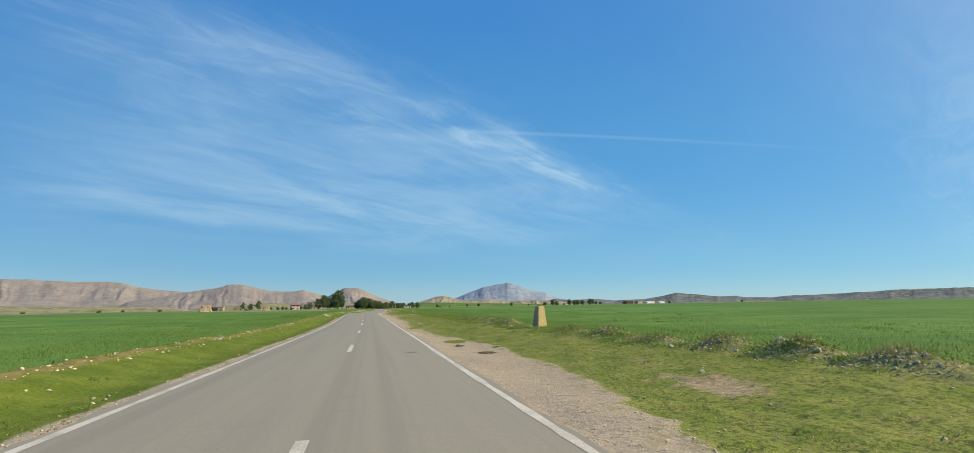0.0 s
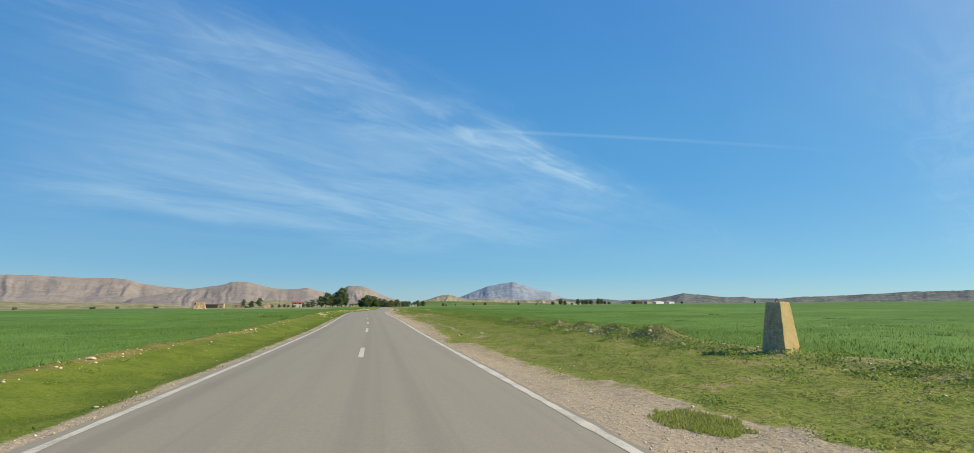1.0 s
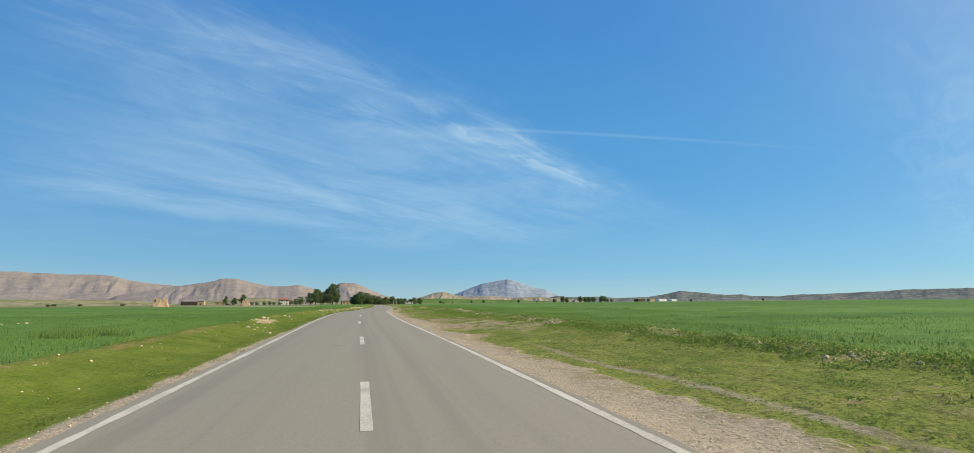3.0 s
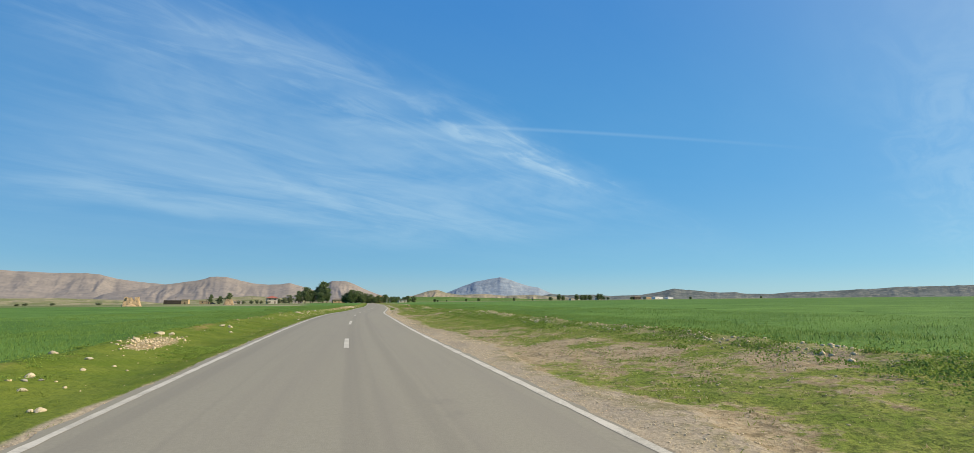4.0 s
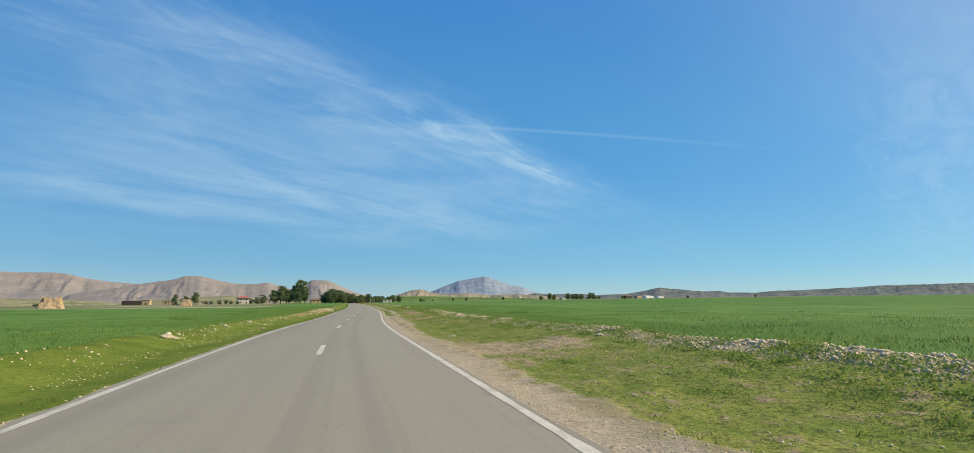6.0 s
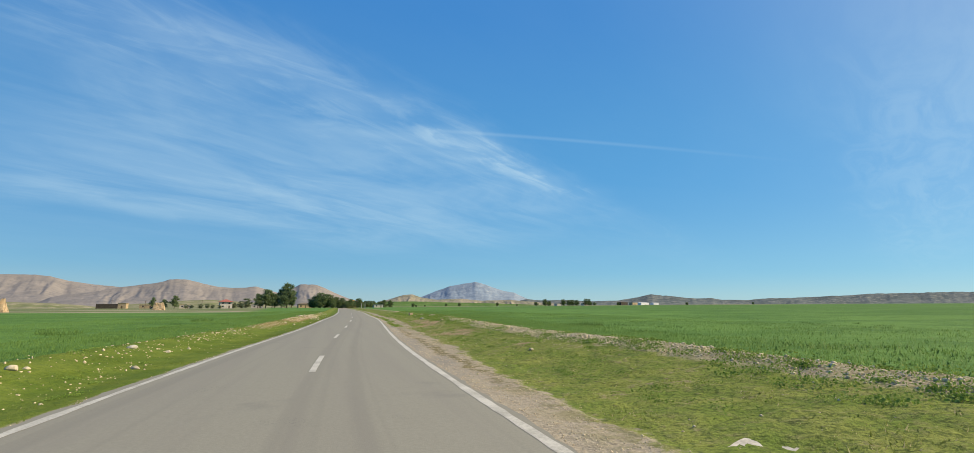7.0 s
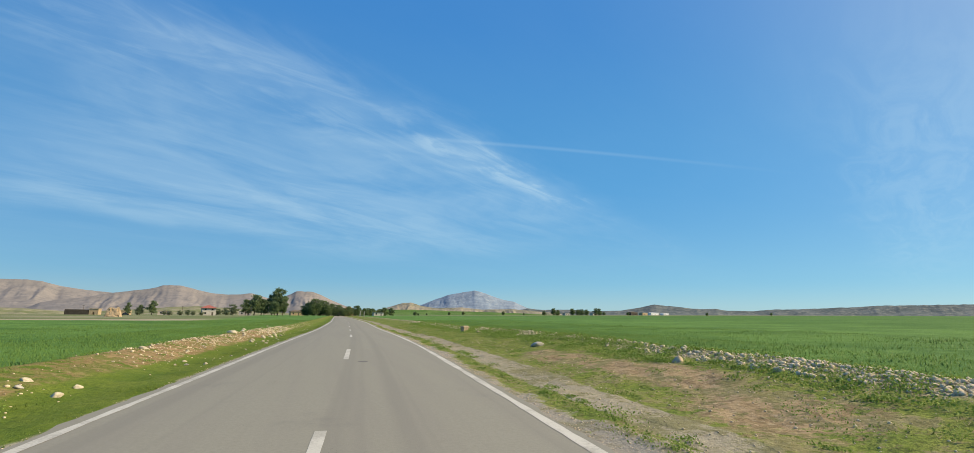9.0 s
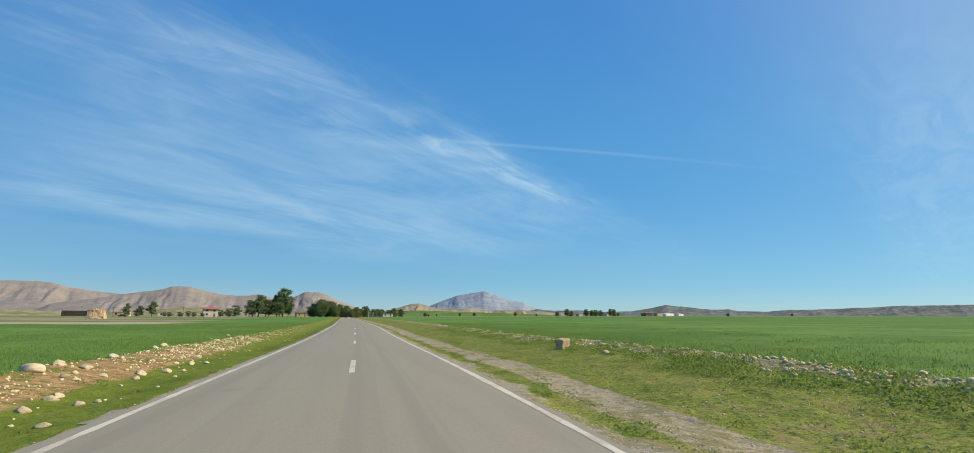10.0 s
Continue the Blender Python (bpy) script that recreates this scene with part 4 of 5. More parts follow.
# ---- loose rubble, gravel, grass and crop: uncountable, one object of each ----
def leaf_material(name, dark, light, dry=None, share=0.0):
    m, t, b = material(name, 0.7, spec=0.2)
    chance = t.add("ShaderNodeNewGeometry").outputs["Random Per Island"]
    at = place_of(t)
    c = t.mix(t.math("ADD", t.math("MULTIPLY", chance, 0.6), t.math("MULTIPLY", t.noise(at, 0.5, 3.0), 0.4)), dark, light)
    if dry:
        c = t.mix(t.ramp(t.math("FRACT", t.math("MULTIPLY", chance, 7.3)), 1 - share, 1 - share + 0.02), c, dry)
    t.put(b.inputs["Base Color"], c)
    through_light = t.add("ShaderNodeBsdfTranslucent", {"Color": c})
    both = t.add("ShaderNodeMixShader", {0: 0.38, 1: b, 2: through_light})
    t.put(m.node_tree.nodes["Material Output"].inputs["Surface"], both)
    return m


BLADE = leaf_material("verge_grass_blades", (0.160, 0.240, 0.040), (0.280, 0.340, 0.075), (0.36, 0.30, 0.14), 0.07)
LUSH = leaf_material("lush_verge_grass_blades", (0.092, 0.148, 0.021), (0.168, 0.216, 0.040), (0.34, 0.29, 0.13), 0.02)
THIN = leaf_material("dry_verge_grass_blades", (0.135, 0.192, 0.034), (0.255, 0.282, 0.070), (0.42, 0.36, 0.20), 0.18)
STRAW = leaf_material("dry_weed_stalks", (0.17, 0.165, 0.065), (0.36, 0.32, 0.17), (0.17, 0.24, 0.05), 0.35)
RANK = leaf_material("rank_wheat_blades", (0.072, 0.155, 0.037), (0.140, 0.245, 0.060))
WHEAT = leaf_material("young_wheat_blades", (0.090, 0.190, 0.042), (0.165, 0.285, 0.072))
WEED = leaf_material("broad_weed_leaves", (0.115, 0.205, 0.032), (0.245, 0.340, 0.075))
SCREE = rock_material("broken_limestone", (0.72, 0.585, 0.40), (0.48, 0.38, 0.25), 6.0, 0.0)


def many(name, points, corners, mat, label, category, upward=0.0):
    """One object out of n small faces of as many corners each; upward: how far their shading follows the ground."""
    me = bpy.data.meshes.new(name)
    n = len(points) // corners
    p = points.reshape(n, corners, 3)
    face = np.cross(p[:, 1] - p[:, 0], p[:, 2] - p[:, 0])
    # every blade turns its front upwards and to the road
    away = face @ np.array((0.0, -1.0, 0.4)) - 0.3 * np.sign(p[:, 0, 0] - 1.5) * face[:, 0] < 0
    p[away] = p[away][:, ::-1]
    face[away] *= -1
    me.vertices.add(len(points))
    me.vertices.foreach_set("co", points.astype(np.float32).ravel())
    me.loops.add(n * corners)
    me.loops.foreach_set("vertex_index", np.arange(n * corners, dtype=np.int32))
    me.polygons.add(n)
    me.polygons.foreach_set("loop_start", np.arange(0, n * corners, corners, dtype=np.int32))
    me.update(calc_edges=True)
    me.materials.append(mat)
    if upward:
        face /= np.maximum(np.linalg.norm(face, axis=1), 1e-9)[:, None]
        lie = face * (1 - upward) + np.array((0, 0, upward))
        lie /= np.linalg.norm(lie, axis=1)[:, None]
        me.normals_split_custom_set(np.repeat(lie, corners, 0).tolist())
    return tagged(new(name, me), label, category, kind="stuff")


def blades(u, y, high, wide, lean, rng):
    """Triangular blades standing at (u, y)."""
    n = len(u)
    x, z = u + side(y), ground_z(u, y) - 0.01
    a, d = rng.uniform(0, 2 * np.pi, n), rng.uniform(0, 2 * np.pi, n)
    out = np.empty((n, 3, 3))
    bx, by = np.cos(a) * wide / 2, np.sin(a) * wide / 2
    out[:, 0] = np.stack([x - bx, y - by, z], -1)
    out[:, 1] = np.stack([x + bx, y + by, z], -1)
    reach = high * lean * rng.uniform(0.2, 1, n)
    out[:, 2] = np.stack([x + np.cos(d) * reach, y + np.sin(d) * reach, z + high], -1)
    return out.reshape(-1, 3)


rng = np.random.default_rng(7)


def patchy(u, y, scale, seed, lo, hi):
    return rng.random(len(u)) < step(soft_noise(u, y, scale, seed), lo, hi)


def sow(n, u0, u1, y0, y1):
    return rng.uniform(u0, u1, n), rng.uniform(y0, y1, n)


# verge on the left: dense short turf
u, y = sow(190000, -6.9, -3.52, 8, 262)
keep = patchy(u, y, 1.1, 11, 0.2, 0.6) & ((u > -6.2) | patchy(u, y, 0.6, 19, 0.4, 0.7))
u, y = u[keep], y[keep]
left_turf = blades(u, y, rng.uniform(0.012, 0.045, len(u)) * (0.6 + 3.0 * np.maximum(soft_noise(u, y, 0.6, 23) - 0.55, 0)), rng.uniform(0.012, 0.03, len(u)), 1.1, rng)
many("verge_grass", left_turf, 3, LUSH, "short yellow-green grass on the road verge", "grass", 0.75)
# verge on the right: thin, patchy turf
u, y = sow(300000, 3.9, 11.8, 8, 262)
grown = step(u - shoulder_lip(u, y) + 0.9 * (soft_noise(u, y, 0.35, 37) - 0.5), -0.1, 0.4) * (1 - 0.75 * step(trodden(u, y) + 0.8 * (soft_noise(u, y, 0.5, 38) - 0.5), 0.2, 0.6)) * (1 - 0.95 * wheel_track(u, y))
keep = patchy(u, y, 1.6, 12, 0.15, 0.5) & (rng.random(len(u)) < 0.02 + 0.98 * grown)
u, y = u[keep], y[keep]
right_turf = blades(u, y, rng.uniform(0.012, 0.045, len(u)) * (0.55 + 4.0 * np.maximum(soft_noise(u, y, 0.5, 24) - 0.55, 0)), rng.uniform(0.012, 0.032, len(u)), 1.1, rng)
many("verge_grass", right_turf, 3, THIN, "thin patchy grass between gravel and field bank", "grass", 0.7)
# one dense tussock on the gravel
a, r = rng.uniform(0, 2 * np.pi, 4200), np.sqrt(rng.random(4200))
r = r * (0.7 + 0.6 * soft_noise(np.cos(a) * 2 + 9, np.sin(a) * 2, 0.7, 3))
u, y = 5.05 + 0.5 * r * np.cos(a), 32.5 + 0.85 * r * np.sin(a)
many("grass_tussock", blades(u, y, rng.uniform(0.025, 0.075, 4200), rng.uniform(0.012, 0.026, 4200), 0.9, rng), 3, BLADE, "dense green grass tussock growing on the gravel shoulder", "grass", 0.65)
# beside the road, along it, half width, half length, blades
TUFTS = ((-10.4, 89.0, 1.7, 1.6, 1700), (-7.4, 75.7, 0.35, 0.6, 260), (-15.1, 177.4, 1.2, 1.4, 700), (-14.4, 200.8, 1.0, 1.2, 500), (18.4, 179.0, 1.2, 2.0, 700))
# rank taller wheat in dark tufts near the field's edge
sets = []
small = [(float(a), float(b), float(c), float(c) * 1.3, int(150 * c)) for a, b, c in zip(np.where(rng.random(230) < 0.65, rng.uniform(12.5, 40, 230), rng.uniform(-22, -8, 230)), rng.uniform(12, 285, 230), rng.uniform(0.25, 0.9, 230))]
for u0, y0, wide, long, n in (*TUFTS, *small):
    a, r = rng.uniform(0, 2 * np.pi, n), np.sqrt(rng.random(n))
    u, y = u0 + wide * r * np.cos(a), y0 + long * r * np.sin(a)
    keep = patchy(u, y, 0.6, 21, 0.2, 0.6)
    u, y = u[keep], y[keep]
    tall_wheat = 1.0 if n > 150 else 0.42
    sets.append(blades(u, y, tall_wheat * rng.uniform(0.12, 0.40, len(u)), rng.uniform(0.02, 0.04, len(u)), 0.7, rng))
many("wheat_tufts", np.concatenate(sets), 3, RANK, "tall dark green tufts of wheat in the field", "wheat", 0.55)
# dry stalks on the heaps
heaps = np.array([h for h in HEAPS if h[0] < 70 and h[1] > 0])[rng.integers(0, 12, 5200)]
u, y = 11.0 + rng.normal(size=5200) * 0.42, heaps[:, 0] + rng.normal(size=5200) * heaps[:, 2] * 0.55
many("dry_weeds", blades(u, y, rng.uniform(0.05, 0.20, 5200), rng.uniform(0.015, 0.04, 5200), 1.4, rng), 3, STRAW, "brown dry weeds on the dug-up heaps", "weeds")
# wheat: tall enough to hide the soil, sown thinner with distance
sets = []
for n, u0, u1 in ((120000, -13, -6.95), (60000, -26, -13), (125000, 11.8, 18), (75000, 18, 34)):
    u, y = sow(n, u0, u1, 8, 300)
    edge = np.minimum(np.abs(u - (-6.95)), np.abs(u - 11.8))
    keep = rng.random(n) < 0.35 + 0.65 * step(edge + 1.2 * soft_noise(u, y, 2.5, 6), 0.5, 1.4)
    u, y = u[keep], y[keep]
    rise = 0.45 + 0.6 * soft_noise(u, y, 4.0, 8) + 0.7 * soft_noise(u, y, 0.9, 9)
    sets.append(blades(u, y, rng.uniform(0.04, 0.11, len(u)) * rise, rng.uniform(0.02, 0.045, len(u)), 0.6, rng))
many("wheat", np.concatenate(sets), 3, WHEAT, "young green wheat covering the plain", "wheat", 0.8)


def scatter_leaves(u, y, size, lift, rng):
    """Small four-cornered leaves lying at all angles near the ground."""
    n = len(u)
    c = np.stack([u + side(y), y, ground_z(u, y) + lift], -1)
    a = rng.normal(size=(n, 3))
    a /= np.linalg.norm(a, axis=1)[:, None]
    b = np.cross(a, rng.normal(size=(n, 3)))
    b /= np.linalg.norm(b, axis=1)[:, None]
    s = size[:, None] / 2
    return np.stack([c - a * s, c - b * s * 0.6, c + a * s, c + b * s * 0.6], 1).reshape(-1, 3)


# broad-leaved weeds along the right bank and in the verges
centres = np.concatenate([np.stack([rng.normal(10.6, 0.7, 520), rng.triangular(15, 120, 270, 520)], -1),
                          np.stack([rng.uniform(6.0, 10.5, 420), rng.uniform(20, 262, 420)], -1), np.stack([rng.uniform(4.1, 4.9, 70), rng.triangular(188, 190, 250, 70)], -1),
                          np.stack([rng.uniform(7.0, 10.6, 150), rng.uniform(107, 132, 150)], -1), np.stack([rng.uniform(8.4, 11.6, 400), rng.uniform(188, 266, 400)], -1),
                          np.stack([rng.normal(-6.9, 0.3, 130), rng.uniform(15, 262, 130)], -1), np.stack([rng.uniform(-6.2, -4.0, 70), rng.uniform(15, 215, 70)], -1), np.stack([rng.uniform(-5.2, -3.9, 46), rng.normal(102.3, 0.8, 46)], -1),
                          np.stack([rng.normal(10.8, 0.5, 120), rng.uniform(12, 66, 120)], -1), np.stack([rng.normal(10.6, 0.45, 150), rng.uniform(60, 92, 150)], -1)])
span = rng.uniform(0.15, 0.65, len(centres)) * np.where(centres[:, 0] < -6.3, 0.6, np.where(centres[:, 0] < 0, 0.4, np.where(centres[:, 0] < 5, 0.6, 1.0)))
pick = np.repeat(np.arange(len(centres)), 130)
u = centres[pick, 0] + rng.normal(size=len(pick)) * span[pick] * 0.5
y = centres[pick, 1] + rng.normal(size=len(pick)) * span[pick] * 0.8
many("weeds", scatter_leaves(u, y, rng.uniform(0.03, 0.075, len(u)) * np.where(u < 8.8, 0.65, 1.0), rng.random(len(u)) * np.where(np.abs(u) > 8.8, 0.27, 0.22) * span[pick] + 0.01, rng), 4, WEED,
     "clumps of broad-leaved green weeds on the field banks", "weeds", 0.35)


def chips(name, u, y, size, mat, label, category, lump=None):
    """Loose uneven stones joined into one object: a squashed, jittered lump each, of twenty faces or eight."""
    bm = bmesh.new()
    bmesh.ops.create_icosphere(bm, subdivisions=1, radius=0.5)
    corners = np.array([tuple(v.co) for v in bm.verts])
    faces = np.array([[v.index for v in f.verts] for f in bm.faces])
    bm.free()
    if lump == "grit":
        corners = 0.5 * np.array([(1, 0, 0), (-1, 0, 0), (0, 1, 0), (0, -1, 0), (0, 0, 1), (0, 0, -1)])
        faces = np.array([(a, b, c) if (a == 0) ^ (b == 2) ^ (c == 5) else (b, a, c) for a in (0, 1) for b in (2, 3) for c in (4, 5)])
    n, k = len(u), len(corners)
    pts = corners[None] * (1 + rng.uniform(-0.28, 0.28, (n, k, 1))) * np.stack([rng.uniform(0.8, 1.3, n), rng.uniform(0.8, 1.3, n), rng.uniform(0.5, 0.95, n)], -1)[:, None]
    a = rng.uniform(0, 2 * np.pi, n)[:, None]
    x = pts[..., 0] * np.cos(a) - pts[..., 1] * np.sin(a)
    yy = pts[..., 0] * np.sin(a) + pts[..., 1] * np.cos(a)
    pts = np.stack([x, yy, pts[..., 2]], -1) * size[:, None, None]
    pts += np.stack([u + side(y), y, ground_z(u, y) + size * 0.08], -1)[:, None]
    me = bpy.data.meshes.new(name)
    index = (faces[None] + (np.arange(n) * k)[:, None, None]).reshape(-1, 3).astype(np.int32)
    me.vertices.add(n * k)
    me.vertices.foreach_set("co", pts.astype(np.float32).ravel())
    me.loops.add(index.size)
    me.loops.foreach_set("vertex_index", index.ravel())
    me.polygons.add(len(index))
    me.polygons.foreach_set("loop_start", np.arange(0, index.size, 3, dtype=np.int32))
    me.update(calc_edges=True)
    me.materials.append(mat)
    return tagged(new(name, me), label, category, kind="stuff")


u = np.concatenate([rng.normal(11.0, 0.75, 42000), rng.normal(10.9, 0.55, 14000), rng.normal(-6.4, 0.7, 3000), rng.uniform(4.5, 10.5, 2200), rng.uniform(5.2, 10.6, 4500), rng.uniform(-6.4, -4.0, 450), rng.normal(-4.95, 0.25, 420), rng.uniform(-7.1, -5.5, 1500), rng.normal(-6.1, 0.4, 260), rng.normal(-6.7, 0.28, 500), rng.normal(11.0, 0.5, 5200)])
y = np.concatenate([rng.uniform(20, 275, 42000), rng.uniform(126, 194, 14000), rng.triangular(110, 228, 275, 3000), rng.uniform(10, 262, 2200), np.where(rng.random(4500) < 0.6, rng.uniform(92, 150, 4500), rng.uniform(165, 215, 4500)), rng.uniform(10, 262, 450), rng.uniform(134, 160, 420), rng.uniform(203, 240, 1500), rng.normal(103.5, 1.2, 260), rng.uniform(8, 80, 500), heaps[:, 0] + rng.normal(size=5200) * heaps[:, 2] * 0.6])
clump = soft_noise(u, y, 5.0, 15)
heavy = np.where(u > 9, 0.13 + 0.38 * step(y, 112, 132) - 0.2 * step(y, 198, 212), np.where(u > 0, 0.6, 1.0)) * (0.45 + 1.1 * soft_noise(u, y, 1.3, 39))
keep = (rng.random(len(u)) < (step(clump, 0.2, 0.5) + 0.15) * heavy) | (np.arange(len(u)) > len(u) - 2600)
on_bank = (u[keep] > 10) | (u[keep] < -5.6)
chips("rubble", u[keep], y[keep], np.where(on_bank, 0.028, 0.02) + np.where(on_bank, np.where((u[keep] < 0) | (y[keep] < 70), 0.075, 0.115 + 0.05 * step(y[keep], 180, 200)), 0.04) * rng.random(keep.sum()) ** 2.4, SCREE, "broken pale stones heaped along the field banks", "rubble")
u = np.concatenate([rng.triangular(3.55, 3.6, 6.2, 42000), rng.uniform(3.7, 6.4, 9000), rng.uniform(-3.98, -3.5, 5000)])
y = np.concatenate([rng.uniform(8, 250, 42000), rng.uniform(8, 60, 9000), rng.uniform(8, 250, 5000)])
keep = (rng.random(len(u)) < np.where(u > gravel_out(y), np.maximum(0.12, wheel_track(u, y)), 1.0)) & ((u > -3.68) | (y < 90))
u, y = u[keep], y[keep]
chips("gravel", u, y, 0.010 + 0.036 * rng.random(len(u)) ** 3.5, SCREE, "loose pale gravel along the road's edges", "gravel", "grit")


# ---- trees ----
def leafy(name, dark, light):
    return leaf_material(name, dark, light)


GUM, BROAD, OLIVE = leafy("gum_leaves", (0.105, 0.160, 0.072), (0.215, 0.280, 0.135)), leafy("broad_leaves", (0.088, 0.140, 0.056), (0.175, 0.235, 0.100)), leafy("olive_leaves", (0.105, 0.145, 0.078), (0.185, 0.225, 0.130))
BARK = plain_material("bark", (0.20, 0.15, 0.11), (0.10, 0.075, 0.055), 3.0, 0.95, 0.6, 0.03)


def limb(bm, a, b, ra, rb, sides=6, bends=3, sway=0.0):
    """A tapered, slightly crooked round limb from a to b."""
    a, b = Vector(a), Vector(b)
    ring_before = None
    d = (b - a).normalized()
    e = d.orthogonal().normalized()
    f = d.cross(e)
    for k in range(bends + 1):
        s = k / bends
        c = a.lerp(b, s) + (e * math.sin(k * 2.3) + f * math.cos(k * 1.7)) * sway * (0 < k < bends)
        r = ra + (rb - ra) * s
        ring = [bm.verts.new(c + (e * math.cos(q) + f * math.sin(q)) * r) for q in (2 * math.pi * j / sides for j in range(sides))]
        if ring_before:
            for j in range(sides):
                bm.faces.new((ring_before[j], ring_before[(j + 1) % sides], ring[(j + 1) % sides], ring[j]))
        ring_before = ring
    bm.faces.new(ring_before)


def tree(name, m, label, seed, high, wide, bare, leaves, leaf_size, mat, tiers, group, lobed=False):
    """A tree of unit scale 'high' metres: trunk and limbs, and a crown of leaf clumps with gaps. bare: share of bare trunk."""
    r = np.random.default_rng(seed)
    ob = base(name, m, label, "tree", group)
    bm = bmesh.new()
    limb(bm, (0, 0, -0.3), (r.normal() * 0.03 * high, r.normal() * 0.03 * high, high * 0.72), high * 0.028, high * 0.008, 8, 5, high * 0.01)
    clumps = []
    low = high * bare
    for k in range(tiers):
        h = (k + 0.5) / tiers
        girth = (0.62 + 0.5 * r.random()) * (1 - 0.45 * h ** 3) if lobed else math.sin(math.pi * (0.2 + 0.66 * h)) ** 0.6
        a = k * 2.4 + r.uniform(-0.6, 0.6)
        out = wide * girth * r.uniform(0.35, 0.78)
        tip = Vector((math.cos(a) * out, math.sin(a) * out, low + (high * 0.94 - low) * h))
        limb(bm, (0, 0, max(0.1 * high, tip.z * 0.62)), tip, high * 0.011, high * 0.003, 5, 3, high * 0.012)
        clumps.append((tip, wide * girth * r.uniform(0.36, 0.56), high * r.uniform(0.07, 0.12)))
    clumps.append((Vector((0, 0, high * 0.92)), wide * (0.36 if lobed else 0.42), high * 0.08))
    clumps.append((Vector((0, 0, high * (0.52 if lobed else 0.45))), wide * (0.42 if lobed else 0.66), high * 0.28))
    part("trunk", bm, BARK, ob)
    n = leaves
    w_all = np.array([c[1] ** 1.6 * c[2] for c in clumps])
    pick = r.choice(len(clumps), n, p=w_all / w_all.sum())
    c = np.array([tuple(q[0]) for q in clumps])[pick]
    d = r.normal(size=(n, 3))
    d /= np.linalg.norm(d, axis=1)[:, None]
    d *= (r.random(n) ** 0.45 * (1 + 0.25 * r.normal(size=n)))[:, None]
    c = c + d * np.stack([np.array([q[1] for q in clumps])[pick]] * 2 + [np.array([q[2] for q in clumps])[pick]], -1)
    c[:, 2] = np.clip(c[:, 2], high * bare * 0.6, None)
    a = r.normal(size=(n, 3))
    a /= np.linalg.norm(a, axis=1)[:, None]
    b = np.cross(a, r.normal(size=(n, 3)))
    b /= np.linalg.norm(b, axis=1)[:, None]
    s = (leaf_size * r.uniform(0.6, 1.3, n))[:, None] / 2
    pts = np.stack([c - a * s, c - b * s * 0.6, c + a * s, c + b * s * 0.6], 1).reshape(-1, 3)
    crown = mesh_from("crown", pts, np.arange(4 * n).reshape(-1, 4), (mat,))
    leaf = new("crown", crown)
    leaf.parent = ob
    return ob


GROVE, SHRUBS, LONE = "trees round the village", "low trees and bushes at the field's edge", "single round trees on the plain"
tall = tree("gum_tree", Matrix.Translation(stand_at(-32.3, 620)), "tall dark green gum tree beside the village", 1, 21.0, 7.6, 0.20, 6400, 1.0, GUM, 15, GROVE, True)
full = tree("gum_tree", Matrix.Translation(stand_at(-48.4, 616)), "spreading dark green gum tree beside the village", 2, 15.8, 6.8, 0.16, 4600, 0.9, GUM, 12, GROVE, True)
broad = tree("broadleaf_tree", Matrix.Translation(stand_at(-4.6, 603)), "dense dark broadleaf tree where the road ends", 3, 12.6, 7.6, 0.03, 4600, 0.85, BROAD, 15, GROVE)
olive = tree("low_tree", Matrix.Translation(stand_at(-65.2, 600)), "low grey-green tree at the field's edge", 4, 5.6, 3.0, 0.08, 1800, 0.5, OLIVE, 9, SHRUBS)
lone = tree("round_tree", Matrix.Translation(stand_at(60.8, 674)), "round dark tree standing alone on the plain", 5, 7.0, 4.1, 0.06, 2400, 0.6, BROAD, 12, LONE)


def plant(kind, x, y, high, of, spread=1.0):
    s = high / of
    copy_thing(kind, Matrix.Translation(stand_at(x, y)) @ pose(0, 0, 0, 0, 0, random.uniform(0, 360)) @ Matrix.Diagonal((s * spread, s * spread, s, 1)))


for x, y, high, spread in ((-36.8, 624, 17.0, 0.9), (-28.2, 616, 14.5, 0.9), (-42.0, 622, 13.0, 0.9)):
    plant(tall, x, y, high, 22.5, spread)
for x, y, high, spread in ((-54.0, 613, 12.0, 0.9), (-43.5, 617, 12.5, 1.0), (-33.5, 611, 10.5, 1.1), (-129.8, 612, 8.8, 0.7), (-114.3, 610, 10.2, 0.9), (-122.0, 611, 7.2, 1.1)):
    plant(full, x, y, high, 15.8, spread)
for x, y, high, spread in ((-9.5, 606, 9.6, 0.95), (1.5, 606, 11.4, 0.9), (7.5, 611, 9.4, 0.9), (13.0, 607, 8.6, 1.0), (19.5, 603, 7.6, 1.0), (26.5, 612, 8.0, 1.0), (33.5, 622, 6.0, 1.1), (37.0, 630, 6.2, 1.1), (52.0, 690, 6.0, 1.2), (-12.0, 610, 6.4, 1.0), (-6.0, 599, 8.8, 0.9), (4.5, 600, 7.4, 0.9), (10.5, 603, 5.6, 1.0), (16.5, 599, 5.0, 1.0), (29.0, 615, 4.4, 1.2), (42.0, 652, 6.2, 1.2), (52.5, 655, 7.2, 1.0)):
    plant(broad, x, y, high, 12.6, spread)
